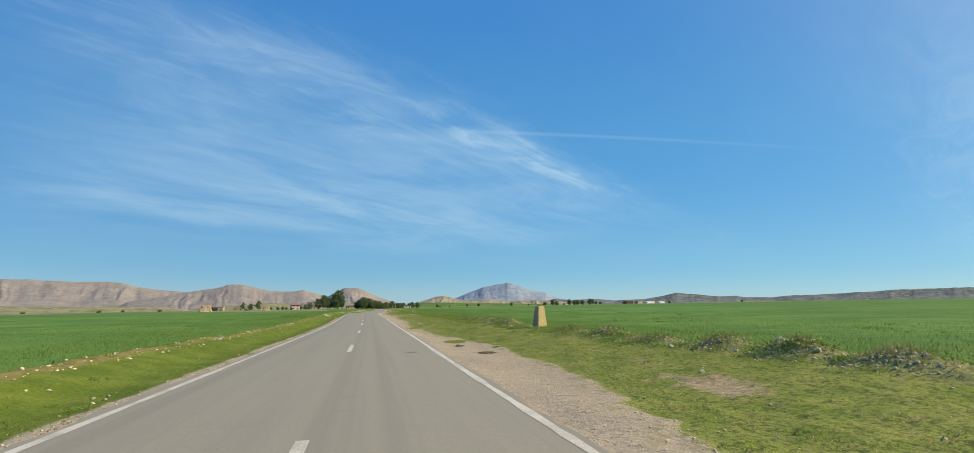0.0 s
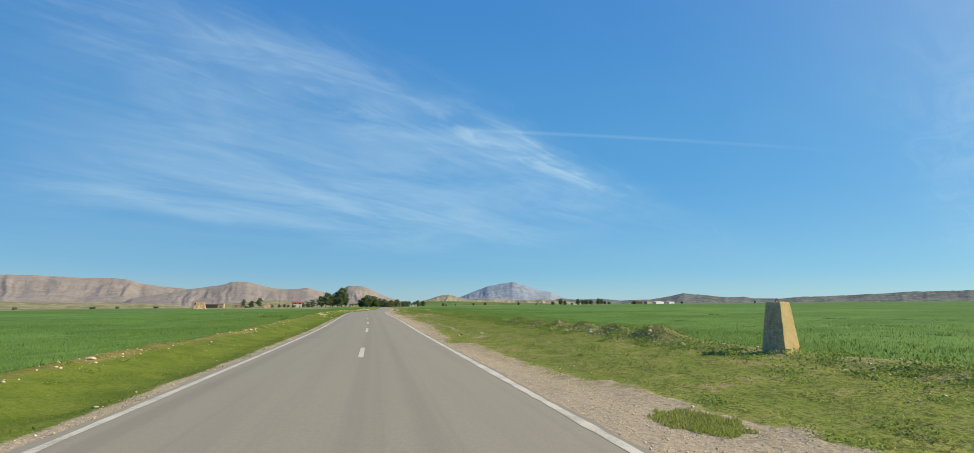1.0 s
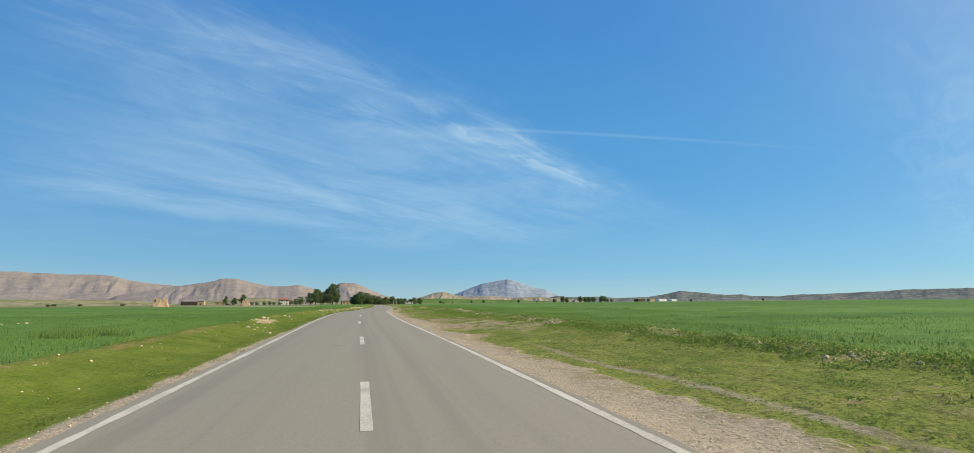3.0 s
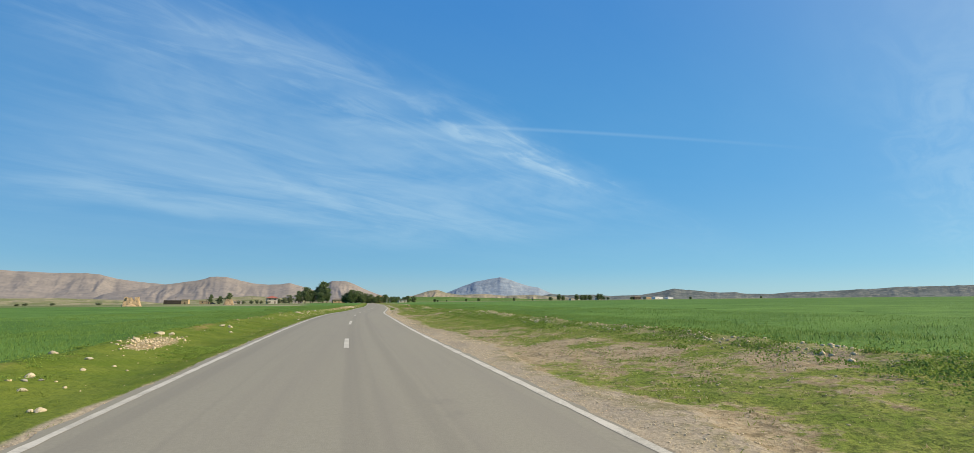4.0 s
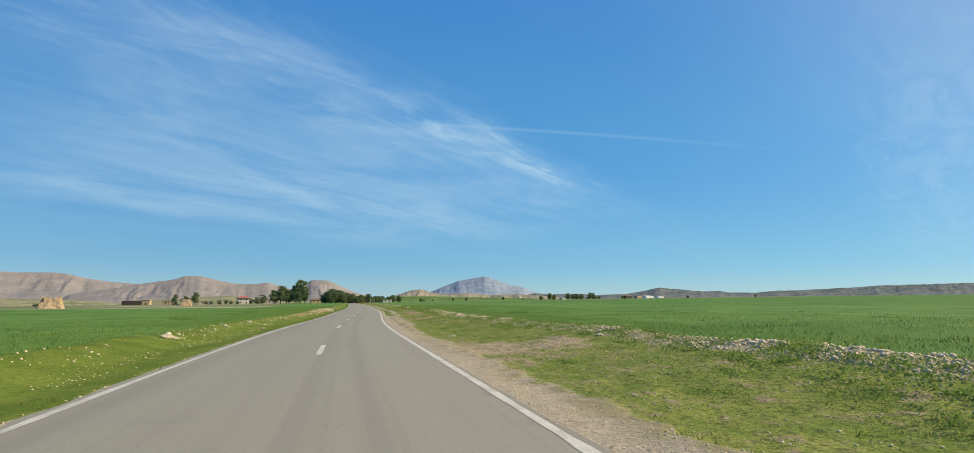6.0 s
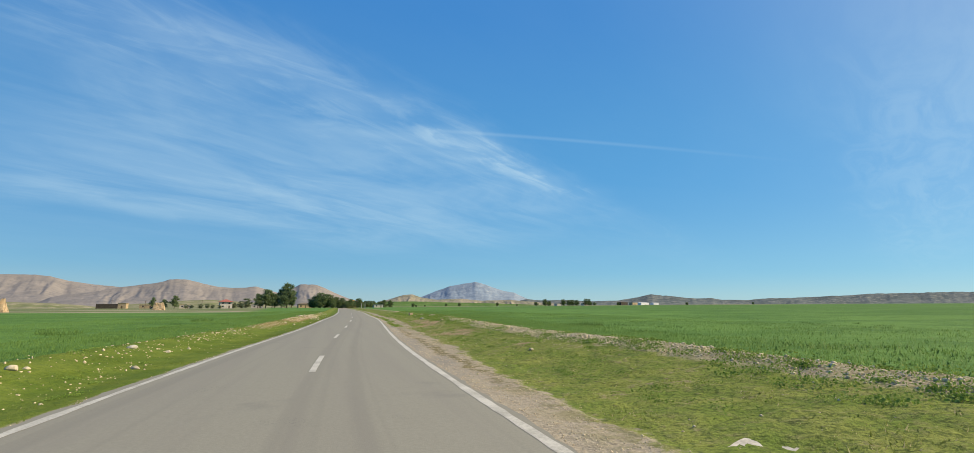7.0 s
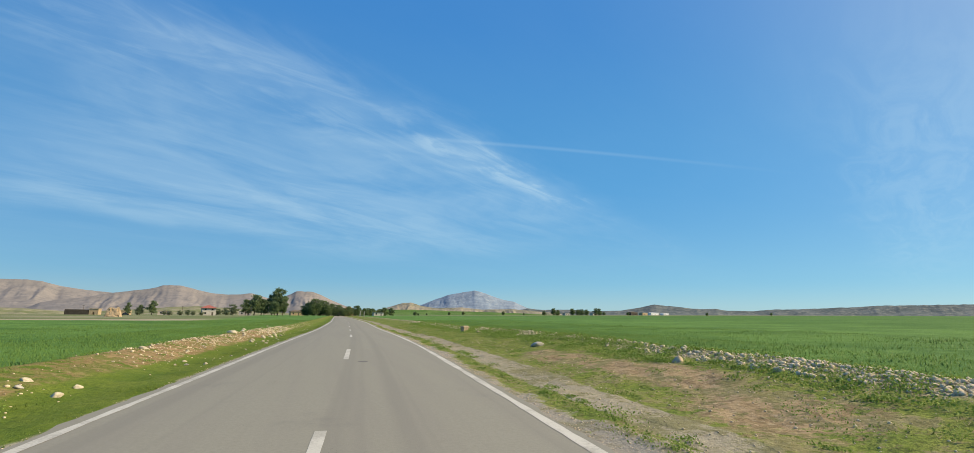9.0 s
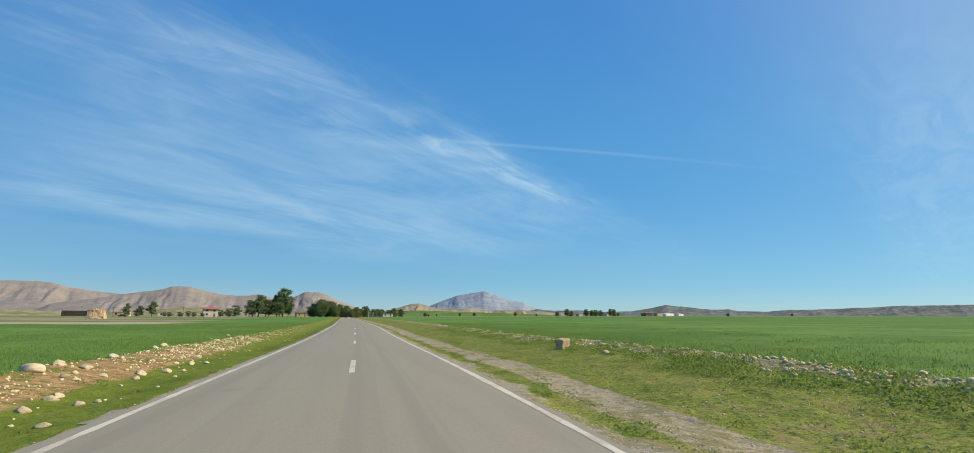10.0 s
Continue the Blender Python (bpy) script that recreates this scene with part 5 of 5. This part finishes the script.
for x, y, high, spread in ((-84.5, 577, 3.6, 1.1), (-89.5, 579, 3.2, 1.2), (-80.5, 574, 2.9, 1.2), (-69.5, 598, 4.6, 1.0), (-60.5, 601, 7.8, 0.9), (-75.0, 571, 2.6, 1.3), (-98.0, 590, 3.0, 1.3), (-63.0, 592, 3.4, 1.3),
                           (-105.0, 604, 3.2, 1.2), (-121.0, 604, 3.0, 1.3)):
    plant(olive, x, y, high, 5.6, spread)
for x, y, high, spread in ((96.8, 760, 4.2, 1.0), (103.0, 775, 2.6, 1.1), (162.8, 880, 4.3, 0.95), (182.3, 880, 5.0, 0.95), (239.6, 880, 5.2, 0.95), (136.0, 900, 2.6, 1.0), (272.0, 885, 3.0, 1.0), (295.8, 868, 6.0, 1.1),
                           (309.6, 867, 10.0, 0.85), (319.0, 872, 7.5, 1.0), (330.0, 900, 5.0, 1.2), (346.0, 882, 10.0, 0.9), (356.0, 884, 8.6, 1.0), (365.0, 890, 9.2, 1.1), (376.0, 896, 8.8, 1.1), (384.5, 882, 10.8, 0.7),
                           (391.0, 884, 10.2, 0.7), (418.0, 930, 6.0, 1.2), (436.0, 950, 5.0, 1.2), (505.0, 990, 5.0, 1.3), (430.0, 700, 3.6, 1.0), (655.0, 830, 4.2, 1.0)):
    plant(lone, x, y, high, 7.0, spread)
for x, y, high, spread in ((-160.0, 470, 1.6, 2.6), (-190.0, 480, 1.8, 1.8), (-196.0, 455, 1.5, 2.0), (-215.0, 500, 1.8, 2.0), (-250.0, 430, 1.7, 1.8), (-280.0, 520, 2.0, 2.2)):
    plant(olive, x, y, high, 5.6, spread)


# ---- village buildings, ruins, poles ----
MUD = plain_material("mud_brick_wall", (0.53, 0.395, 0.25), (0.36, 0.26, 0.16), 0.9, 0.95, 0.7, 0.06)
DARK_MUD = plain_material("dark_mud_wall", (0.085, 0.068, 0.052), (0.055, 0.045, 0.036), 0.8, 0.95, 0.6, 0.05)
SHED_WHITE = plain_material("white_sheet_metal", (0.78, 0.79, 0.80), (0.66, 0.67, 0.68), 0.5, 0.6)
WHITEWASH = plain_material("whitewash", (0.56, 0.52, 0.46), (0.42, 0.38, 0.33), 0.7, 0.9, 0.3, 0.02)
RED_ROOF = plain_material("red_sheet_roof", (0.40, 0.125, 0.09), (0.29, 0.095, 0.07), 0.8, 0.6)
ORANGE = plain_material("orange_render", (0.55, 0.28, 0.10), (0.42, 0.21, 0.08), 0.8, 0.9)
CONCRETE = plain_material("pale_concrete", (0.50, 0.48, 0.44), (0.36, 0.34, 0.31), 1.0, 0.9, 0.3, 0.01)
SHADE_GLASS = plain_material("dark_window", (0.03, 0.035, 0.04), (0.015, 0.018, 0.02), 2.0, 0.2, spec=0.5)
WOOD = plain_material("grey_wood", (0.20, 0.16, 0.12), (0.12, 0.095, 0.075), 2.0, 0.9, 0.4, 0.01)
CAR_PAINT = plain_material("dark_car_paint", (0.03, 0.035, 0.045), (0.02, 0.022, 0.03), 2.0, 0.3, spec=0.5)
RUBBER = plain_material("tyre_rubber", (0.02, 0.02, 0.02), (0.03, 0.03, 0.03), 8.0, 0.9)


def box(bm, x0, x1, y0, y1, z0, z1):
    v = [bm.verts.new(p) for p in ((x0, y0, z0), (x1, y0, z0), (x1, y1, z0), (x0, y1, z0), (x0, y0, z1), (x1, y0, z1), (x1, y1, z1), (x0, y1, z1))]
    for f in ((3, 2, 1, 0), (4, 5, 6, 7), (0, 1, 5, 4), (1, 2, 6, 5), (2, 3, 7, 6), (3, 0, 4, 7)):
        bm.faces.new([v[k] for k in f])


def worn(bm, amount, seed, scale=0.8):
    bmesh.ops.subdivide_edges(bm, edges=list(bm.edges), cuts=3, use_grid_fill=True)
    for v in bm.verts:
        v.co += noise.noise_vector(v.co * scale + Vector((seed, 0, 0))) * amount
    return bm


def wall_with_openings(wide, high, thick, openings):
    """A wall along x from 0, facing -y, with openings (x0, x1, z0, z1) cut right through."""
    bm = bmesh.new()
    xs = sorted({0, wide, *(o[0] for o in openings), *(o[1] for o in openings)})
    for a, b in zip(xs, xs[1:]):
        holes = sorted((o[2], o[3]) for o in openings if o[0] <= a and o[1] >= b)
        z = -0.6
        for lo, hi in holes:
            if lo > z:
                box(bm, a, b, 0, thick, z, lo)
            z = hi
        if z < high:
            box(bm, a, b, 0, thick, z, high)
    return bm


def house(name, x, y, turn, wide, deep, high, wall, roof, label, group, pitched=0.0, eave=0.5, storeys=1):
    """A house with walls, openings, doors, windows and a flat or hipped roof."""
    ob = base(name, Matrix.Translation(stand_at(x, y)) @ pose(0, 0, 0, 0, 0, turn), label, "house", group)
    level = high / storeys
    for front in (True, False):
        holes = []
        for s in range(storeys):
            n = max(1, int(wide // 4))
            for k in range(n):
                c = wide * (k + 0.5) / n
                if s == 0 and k == n // 2:
                    holes.append((c - 0.5, c + 0.5, 0.0, 2.05))
                else:
                    holes.append((c - 0.6, c + 0.6, s * level + 1.0, s * level + 2.1))
        piece = part("wall", wall_with_openings(wide, high, 0.35, holes), wall, ob)
        piece.matrix_basis = pose(-wide / 2, -deep / 2, 0) if front else pose(wide / 2, deep / 2, 0, 0, 0, 180)
        for x0, x1, z0, z1 in holes:
            bm = bmesh.new()
            box(bm, x0, x1, 0.2, 0.24, z0, z1)
            pane = part("door" if z0 == 0 else "window", bm, WOOD if z0 == 0 else SHADE_GLASS, ob)
            pane.matrix_basis = piece.matrix_basis
            if z0:
                bm = bmesh.new()
                box(bm, x0 - 0.08, x1 + 0.08, -0.06, 0.1, z0 - 0.1, z0)
                part("sill", bm, CONCRETE, pane)
    for s in (-1, 1):
        bm = bmesh.new()
        box(bm, s * wide / 2 - (0.35 if s > 0 else 0), s * wide / 2 + (0 if s > 0 else 0.35), -deep / 2 + 0.35, deep / 2 - 0.35, -0.6, high)
        part("wall", bm, wall, ob)
    bm = bmesh.new()
    w2, d2 = wide / 2 + eave, deep / 2 + eave
    if pitched:
        low = [bm.verts.new(p) for p in ((-w2, -d2, high), (w2, -d2, high), (w2, d2, high), (-w2, d2, high))]
        rim = [bm.verts.new(p) for p in ((-w2, -d2, high + 0.15), (w2, -d2, high + 0.15), (w2, d2, high + 0.15), (-w2, d2, high + 0.15))]
        run = max(0.3, wide / 2 - deep / 2)
        a, b = bm.verts.new((-run, 0, high + pitched)), bm.verts.new((run, 0, high + pitched))
        bm.faces.new(low[::-1])
        for k in range(4):
            bm.faces.new((low[k], low[(k + 1) % 4], rim[(k + 1) % 4], rim[k]))
        bm.faces.new((rim[0], rim[1], b, a))
        bm.faces.new((rim[1], rim[2], b))
        bm.faces.new((rim[2], rim[3], a, b))
        bm.faces.new((rim[3], rim[0], a))
    else:
        box(bm, -w2, w2, -d2, d2, high, high + 0.3)
    part("roof", bm, roof, ob)
    return ob


def ruin(x, y, turn, wide, deep, high, label, seed, top=0.8):
    """A weathered mud-brick stump: four leaning walls with notches, filled with fallen earth."""
    ob = base("mud_brick_ruin", Matrix.Translation(stand_at(x, y)) @ pose(0, 0, 0, 0, 0, turn), label, "ruin", "mud-brick ruins")
    r = random.Random(seed)
    for k, (length, off) in enumerate(((wide, deep / 2), (deep, wide / 2), (wide, deep / 2), (deep, wide / 2))):
        bm = bmesh.new()
        n = 7
        for j in range(n):
            h = high * (0.58 + 0.42 * r.random()) * (1 - 0.35 * (j in (0, n - 1)))
            box(bm, -length / 2 + length * j / n, -length / 2 + length * (j + 1) / n, -0.8, 0.0, -0.5, h)
            box(bm, -length / 2 + length * j / n - 0.05, -length / 2 + length * (j + 1) / n + 0.1, -0.9, 0.0, -0.5, h * r.uniform(0.3, 0.6))
        worn(bm, 0.22, seed + k, 1.1)
        for v in bm.verts:
            v.co.y += 0.12 * v.co.z * (1 if v.co.z > 0 else 0)
            v.co.x *= 1 - (1 - top) * max(0, v.co.z) / high
        wall = part("wall", bm, MUD, ob)
        wall.matrix_basis = pose(0, 0, 0, 0, 0, 90 * k) @ pose(0, -off + 0.8, 0)
    bm = bmesh.new()
    bmesh.ops.create_icosphere(bm, subdivisions=3, radius=1)
    for v in bm.verts:
        v.co = Vector((v.co.x * wide * 0.62, v.co.y * deep * 0.62, v.co.z * high * 0.35)) + noise.noise_vector(v.co * 2.2) * 0.3
    part("fallen_earth", bm, MUD, ob)
    return ob


ruin(-83.4, 312, 14, 5.4, 4.6, 3.7, "tall weathered ochre mud-brick ruin beyond the wheat", 1)
ruin(-68.3, 399, 8, 4.2, 3.8, 3.3, "small weathered ochre mud-brick ruin beyond the wheat", 2, 0.72)

farm = base("walled_yard", Matrix.Translation(stand_at(-164.0, 628)) @ pose(0, 0, 0, 0, 0, 4), "low dark mud wall with a pale mud-brick end building", "building", "village buildings")
bm = bmesh.new()
box(bm, -9, 5.5, -0.4, 0.4, -0.6, 3.6)
part("yard_wall", worn(bm, 0.12, 5), DARK_MUD, farm, "dark yard wall")
bm = wall_with_openings(5.6, 4.2, 0.5, [(2.2, 3.2, 0.0, 2.0)])
end = part("end_wall", bm, MUD, farm)
end.matrix_basis = pose(5.5, -0.5, 0)
bm = bmesh.new()
box(bm, 5.5, 6.0, 0.0, 6.0, -0.6, 4.2)
box(bm, 10.6, 11.1, 0.0, 6.0, -0.6, 4.2)
box(bm, 5.5, 11.1, 6.0, 6.5, -0.6, 4.2)
part("side_wall", bm, MUD, farm)
bm = bmesh.new()
box(bm, 5.2, 11.4, -0.8, 6.8, 4.2, 4.45)
part("roof", bm, MUD, farm)

VILLAGE = "village buildings"
house("farmhouse", -73.4, 584, 16, 8.4, 7.0, 4.8, WHITEWASH, RED_ROOF, "whitewashed two-storey farmhouse with a red hipped roof", VILLAGE, 2.0, 0.9, 2)
house("white_shed", -57.0, 634, 8, 9.0, 5.0, 3.0, WHITEWASH, CONCRETE, "low whitewashed shed behind the gum trees", VILLAGE, 0.0, 0.3)
house("cottage", -18.5, 642, 14, 12.0, 6.0, 3.0, MUD, WOOD, "low mud-walled cottage with a grey-brown roof", VILLAGE, 1.5, 0.5)
house("house", 22.5, 655, 4, 9.0, 7.0, 5.8, ORANGE, ORANGE, "orange rendered house rising behind the trees", VILLAGE, 1.6, 0.4, 2)
house("roadside_shed", 46.0, 644, 12, 8.5, 5.0, 3.0, WHITEWASH, WOOD, "pale shed with a dark flat roof beside the road", VILLAGE, 0.0, 0.6)
house("mud_house", -137.0, 625, 5, 10.0, 6.0, 2.8, MUD, MUD, "low flat-roofed mud house", VILLAGE, 0.0, 0.2)
house("mud_house", -108.5, 618, 12, 8.0, 6.0, 2.7, WHITEWASH, MUD, "low pale flat-roofed house behind the trees", VILLAGE, 0.0, 0.2)
house("long_shed", 598.0, 1052, 22, 26.0, 9.0, 4.0, SHED_WHITE, SHED_WHITE, "long white farm shed far across the wheat", VILLAGE, 0.9, 0.4)
house("long_shed", 640.0, 1075, 22, 18.0, 8.0, 3.4, SHED_WHITE, SHED_WHITE, "white farm shed far across the wheat", VILLAGE, 0.8, 0.4)
house("barn", 522.0, 1002, 22, 20.0, 8.0, 5.0, DARK_MUD, WOOD, "dark brown barn far across the wheat", VILLAGE, 1.4, 0.4)
house("barn", 556.0, 1020, 22, 16.0, 8.0, 4.6, MUD, CONCRETE, "tan barn far across the wheat", VILLAGE, 0.0, 0.3)
house("far_house", 424.0, 962, 20, 11.0, 7.0, 3.4, WHITEWASH, CONCRETE, "small white house among far trees", VILLAGE, 0.0, 0.3)
house("far_house", 352.0, 915, 20, 9.0, 6.0, 3.0, CONCRETE, CONCRETE, "small grey house among far trees", VILLAGE, 0.0, 0.3)


def power_pole(x, y, high):
    ob = base("power_pole", Matrix.Translation(stand_at(x, y)), "slim grey wooden power pole with a crossarm", "pole", "power poles")
    bm = bmesh.new()
    limb(bm, (0, 0, -0.5), (0, 0, high), 0.16, 0.11, 8, 1)
    part("pole", bm, WOOD, ob)
    bm = bmesh.new()
    box(bm, -0.9, 0.9, -0.06, 0.06, high - 0.7, high - 0.55)
    part("crossarm", bm, WOOD, ob)
    for s in (-0.8, 0, 0.8):
        bm = bmesh.new()
        limb(bm, (s, 0, high - 0.55), (s, 0, high - 0.33), 0.05, 0.03, 6, 1)
        part("insulator", bm, CONCRETE, ob)


for x, y, high in ((-168.4, 645, 7.2), (-121.3, 565, 6.0), (-92.0, 596, 6.5), (-30.0, 640, 8.0), (392.0, 900, 9.0)):
    power_pole(x, y, high)


def road_post(x, y, high):
    ob = base("gate_post", Matrix.Translation(stand_at(x, y)), "pale concrete post beside the road", "post", "posts where the village begins")
    bm = bmesh.new()
    box(bm, -0.22, 0.22, -0.22, 0.22, -0.4, high)
    bmesh.ops.bevel(bm, geom=list(bm.edges), offset=0.04, segments=1, affect="EDGES")
    part("shaft", bm, CONCRETE, ob)
    bm = bmesh.new()
    box(bm, -0.3, 0.3, -0.3, 0.3, high, high + 0.15)
    part("cap", bm, CONCRETE, ob)


road_post(23.6, 522, 3.2)
road_post(26.2, 524, 3.0)


def car(x, y, turn):
    ob = base("car", Matrix.Translation(stand_at(x, y)) @ pose(0, 0, 0, 0, 0, turn), "small dark car parked at the village edge", "car")
    bm = bmesh.new()
    box(bm, -2.1, 2.1, -0.82, 0.82, 0.3, 0.85)
    bmesh.ops.bevel(bm, geom=list(bm.edges), offset=0.12, segments=2, affect="EDGES")
    part("body", bm, CAR_PAINT, ob)
    bm = bmesh.new()
    box(bm, -1.5, 1.0, -0.75, 0.75, 0.85, 1.42)
    for v in bm.verts:
        if v.co.z > 1:
            v.co.x *= 0.68
            v.co.y *= 0.85
    bmesh.ops.bevel(bm, geom=list(bm.edges), offset=0.06, segments=2, affect="EDGES")
    part("cabin", bm, SHADE_GLASS, ob)
    for sx in (-1.3, 1.3):
        for sy in (-0.8, 0.8):
            bm = bmesh.new()
            limb(bm, (sx, sy - 0.1, 0.31), (sx, sy + 0.1, 0.31), 0.31, 0.31, 14, 1)
            wheel = part("wheel", bm, RUBBER, ob)
            bm = bmesh.new()
            limb(bm, (sx, sy - 0.11, 0.31), (sx, sy + 0.11, 0.31), 0.17, 0.17, 10, 1)
            part("rim", bm, CONCRETE, wheel)


car(-116.4, 565, 10)


# ---- dried clods on the shoulder, and one dark stone ----
CLOD = plain_material("dried_dark_mud", (0.23, 0.175, 0.115), (0.12, 0.09, 0.06), 9.0, 0.95, 0.9, 0.02)


def crumbled_clod(long, wide, crumbs, seed):
    """A flattened clod of mud fallen apart into crumbs, thickest in the middle."""
    chance = random.Random(seed)
    bm = bmesh.new()
    for k in range(crumbs):
        along, across = chance.gauss(0, 0.27), chance.gauss(0, 0.27)
        near = math.exp(-3.0 * (along * along + across * across))
        size = chance.uniform(0.012, 0.032) * (0.5 + near)
        at = Matrix.Translation((along * long, across * wide, size * 0.25 + near * chance.uniform(0, 0.035)))
        turn = pose(0, 0, 0, chance.uniform(0, 360), chance.uniform(0, 360), chance.uniform(0, 360))
        bmesh.ops.create_icosphere(bm, subdivisions=1, radius=size, matrix=at @ turn @ Matrix.Diagonal((1.5, 0.9, 0.6, 1)))
    me = bpy.data.meshes.new("clod")
    bm.to_mesh(me)
    bm.free()
    me.materials.append(CLOD)
    return me


for u, y, long, wide, crumbs, label in ((5.25, 25.6, 0.62, 0.75, 150, "flat dark clod of dried mud crumbling on the gravel shoulder"), (4.82, 29.7, 0.42, 0.55, 90, "small dark clod of dried mud crumbling on the gravel shoulder")):
    clod = new("clod", crumbled_clod(long, wide, crumbs, crumbs))
    clod.matrix_basis = Matrix.Translation(stand(u, y, 0.005)) @ pose(0, 0, 0, 0, 0, 20)
    tagged(clod, label, "clod", "clods on the shoulder")
dark_stone = new("stone", rock_mesh("stone", 41, CLOD, 0.7, 3))
dark_stone.matrix_basis = Matrix.Translation(stand(5.55, 56.9, -0.03)) @ pose(0, 0, 0, 6, 0, 30) @ Matrix.Diagonal((0.30, 0.22, 0.24, 1))
tagged(dark_stone, "dark stone lying in the verge grass", "stone")


# ---- flat slab half sunk in the verge ----
bm = bmesh.new()
box(bm, -0.34, 0.34, -0.36, 0.36, -0.10, 0.012)
bmesh.ops.bevel(bm, geom=list(bm.edges), offset=0.03, segments=2, affect="EDGES")
me = bpy.data.meshes.new("flat_stone")
worn(bm, 0.04, 3, 2.0).to_mesh(me)
bm.free()
me.materials.append(GREY_STONE)
slab = new("flat_stone", me)
slab.matrix_basis = Matrix.Translation(stand(5.8, 147.1, 0.02)) @ pose(0, 0, 0, 1, -2, 25)
tagged(slab, "flat pale stone half sunk in the verge", "stone")


# ---- stains and repairs on the road ----
apron = strip("asphalt_patch", -3.70, -3.42, 212.3, 213.5, -0.025, 0.1, ASPHALT, 0.12, 4.0, 3)
apron.parent = road
tagged(apron, "small broken asphalt patch beyond the edge line")
TAR = plain_material("dark_tar", (0.11, 0.10, 0.09), (0.15, 0.14, 0.12), 6.0, 0.8)
for u, y, wide, long in TAR_SPOTS:
    pts, faces = [(0.0, 0.0, 0.0)], []
    for k in range(16):
        a = 2 * math.pi * k / 16
        s = 1 + 0.3 * noise.noise(Vector((math.cos(a) * 1.4, math.sin(a) * 1.4, y)))
        pts.append((math.cos(a) * wide / 2 * s, math.sin(a) * long / 2 * s, 0.0))
        faces.append((0, k + 1, (k + 1) % 16 + 1))
    spot = new("tar_patch", mesh_from("tar_patch", pts, faces, (TAR,)))
    slope = math.degrees(math.atan(float(road_z(y + 1) - road_z(y - 1)) / 2))
    spot.matrix_basis = Matrix.Translation((float(u + side(y)), y, float(road_z(y)) + 0.05 * (1 - (u / 3.4) ** 2) + 0.003)) @ pose(0, 0, 0, slope, 0, 0)
    spot.parent = road
    tagged(spot, "dark tar patch on the asphalt")
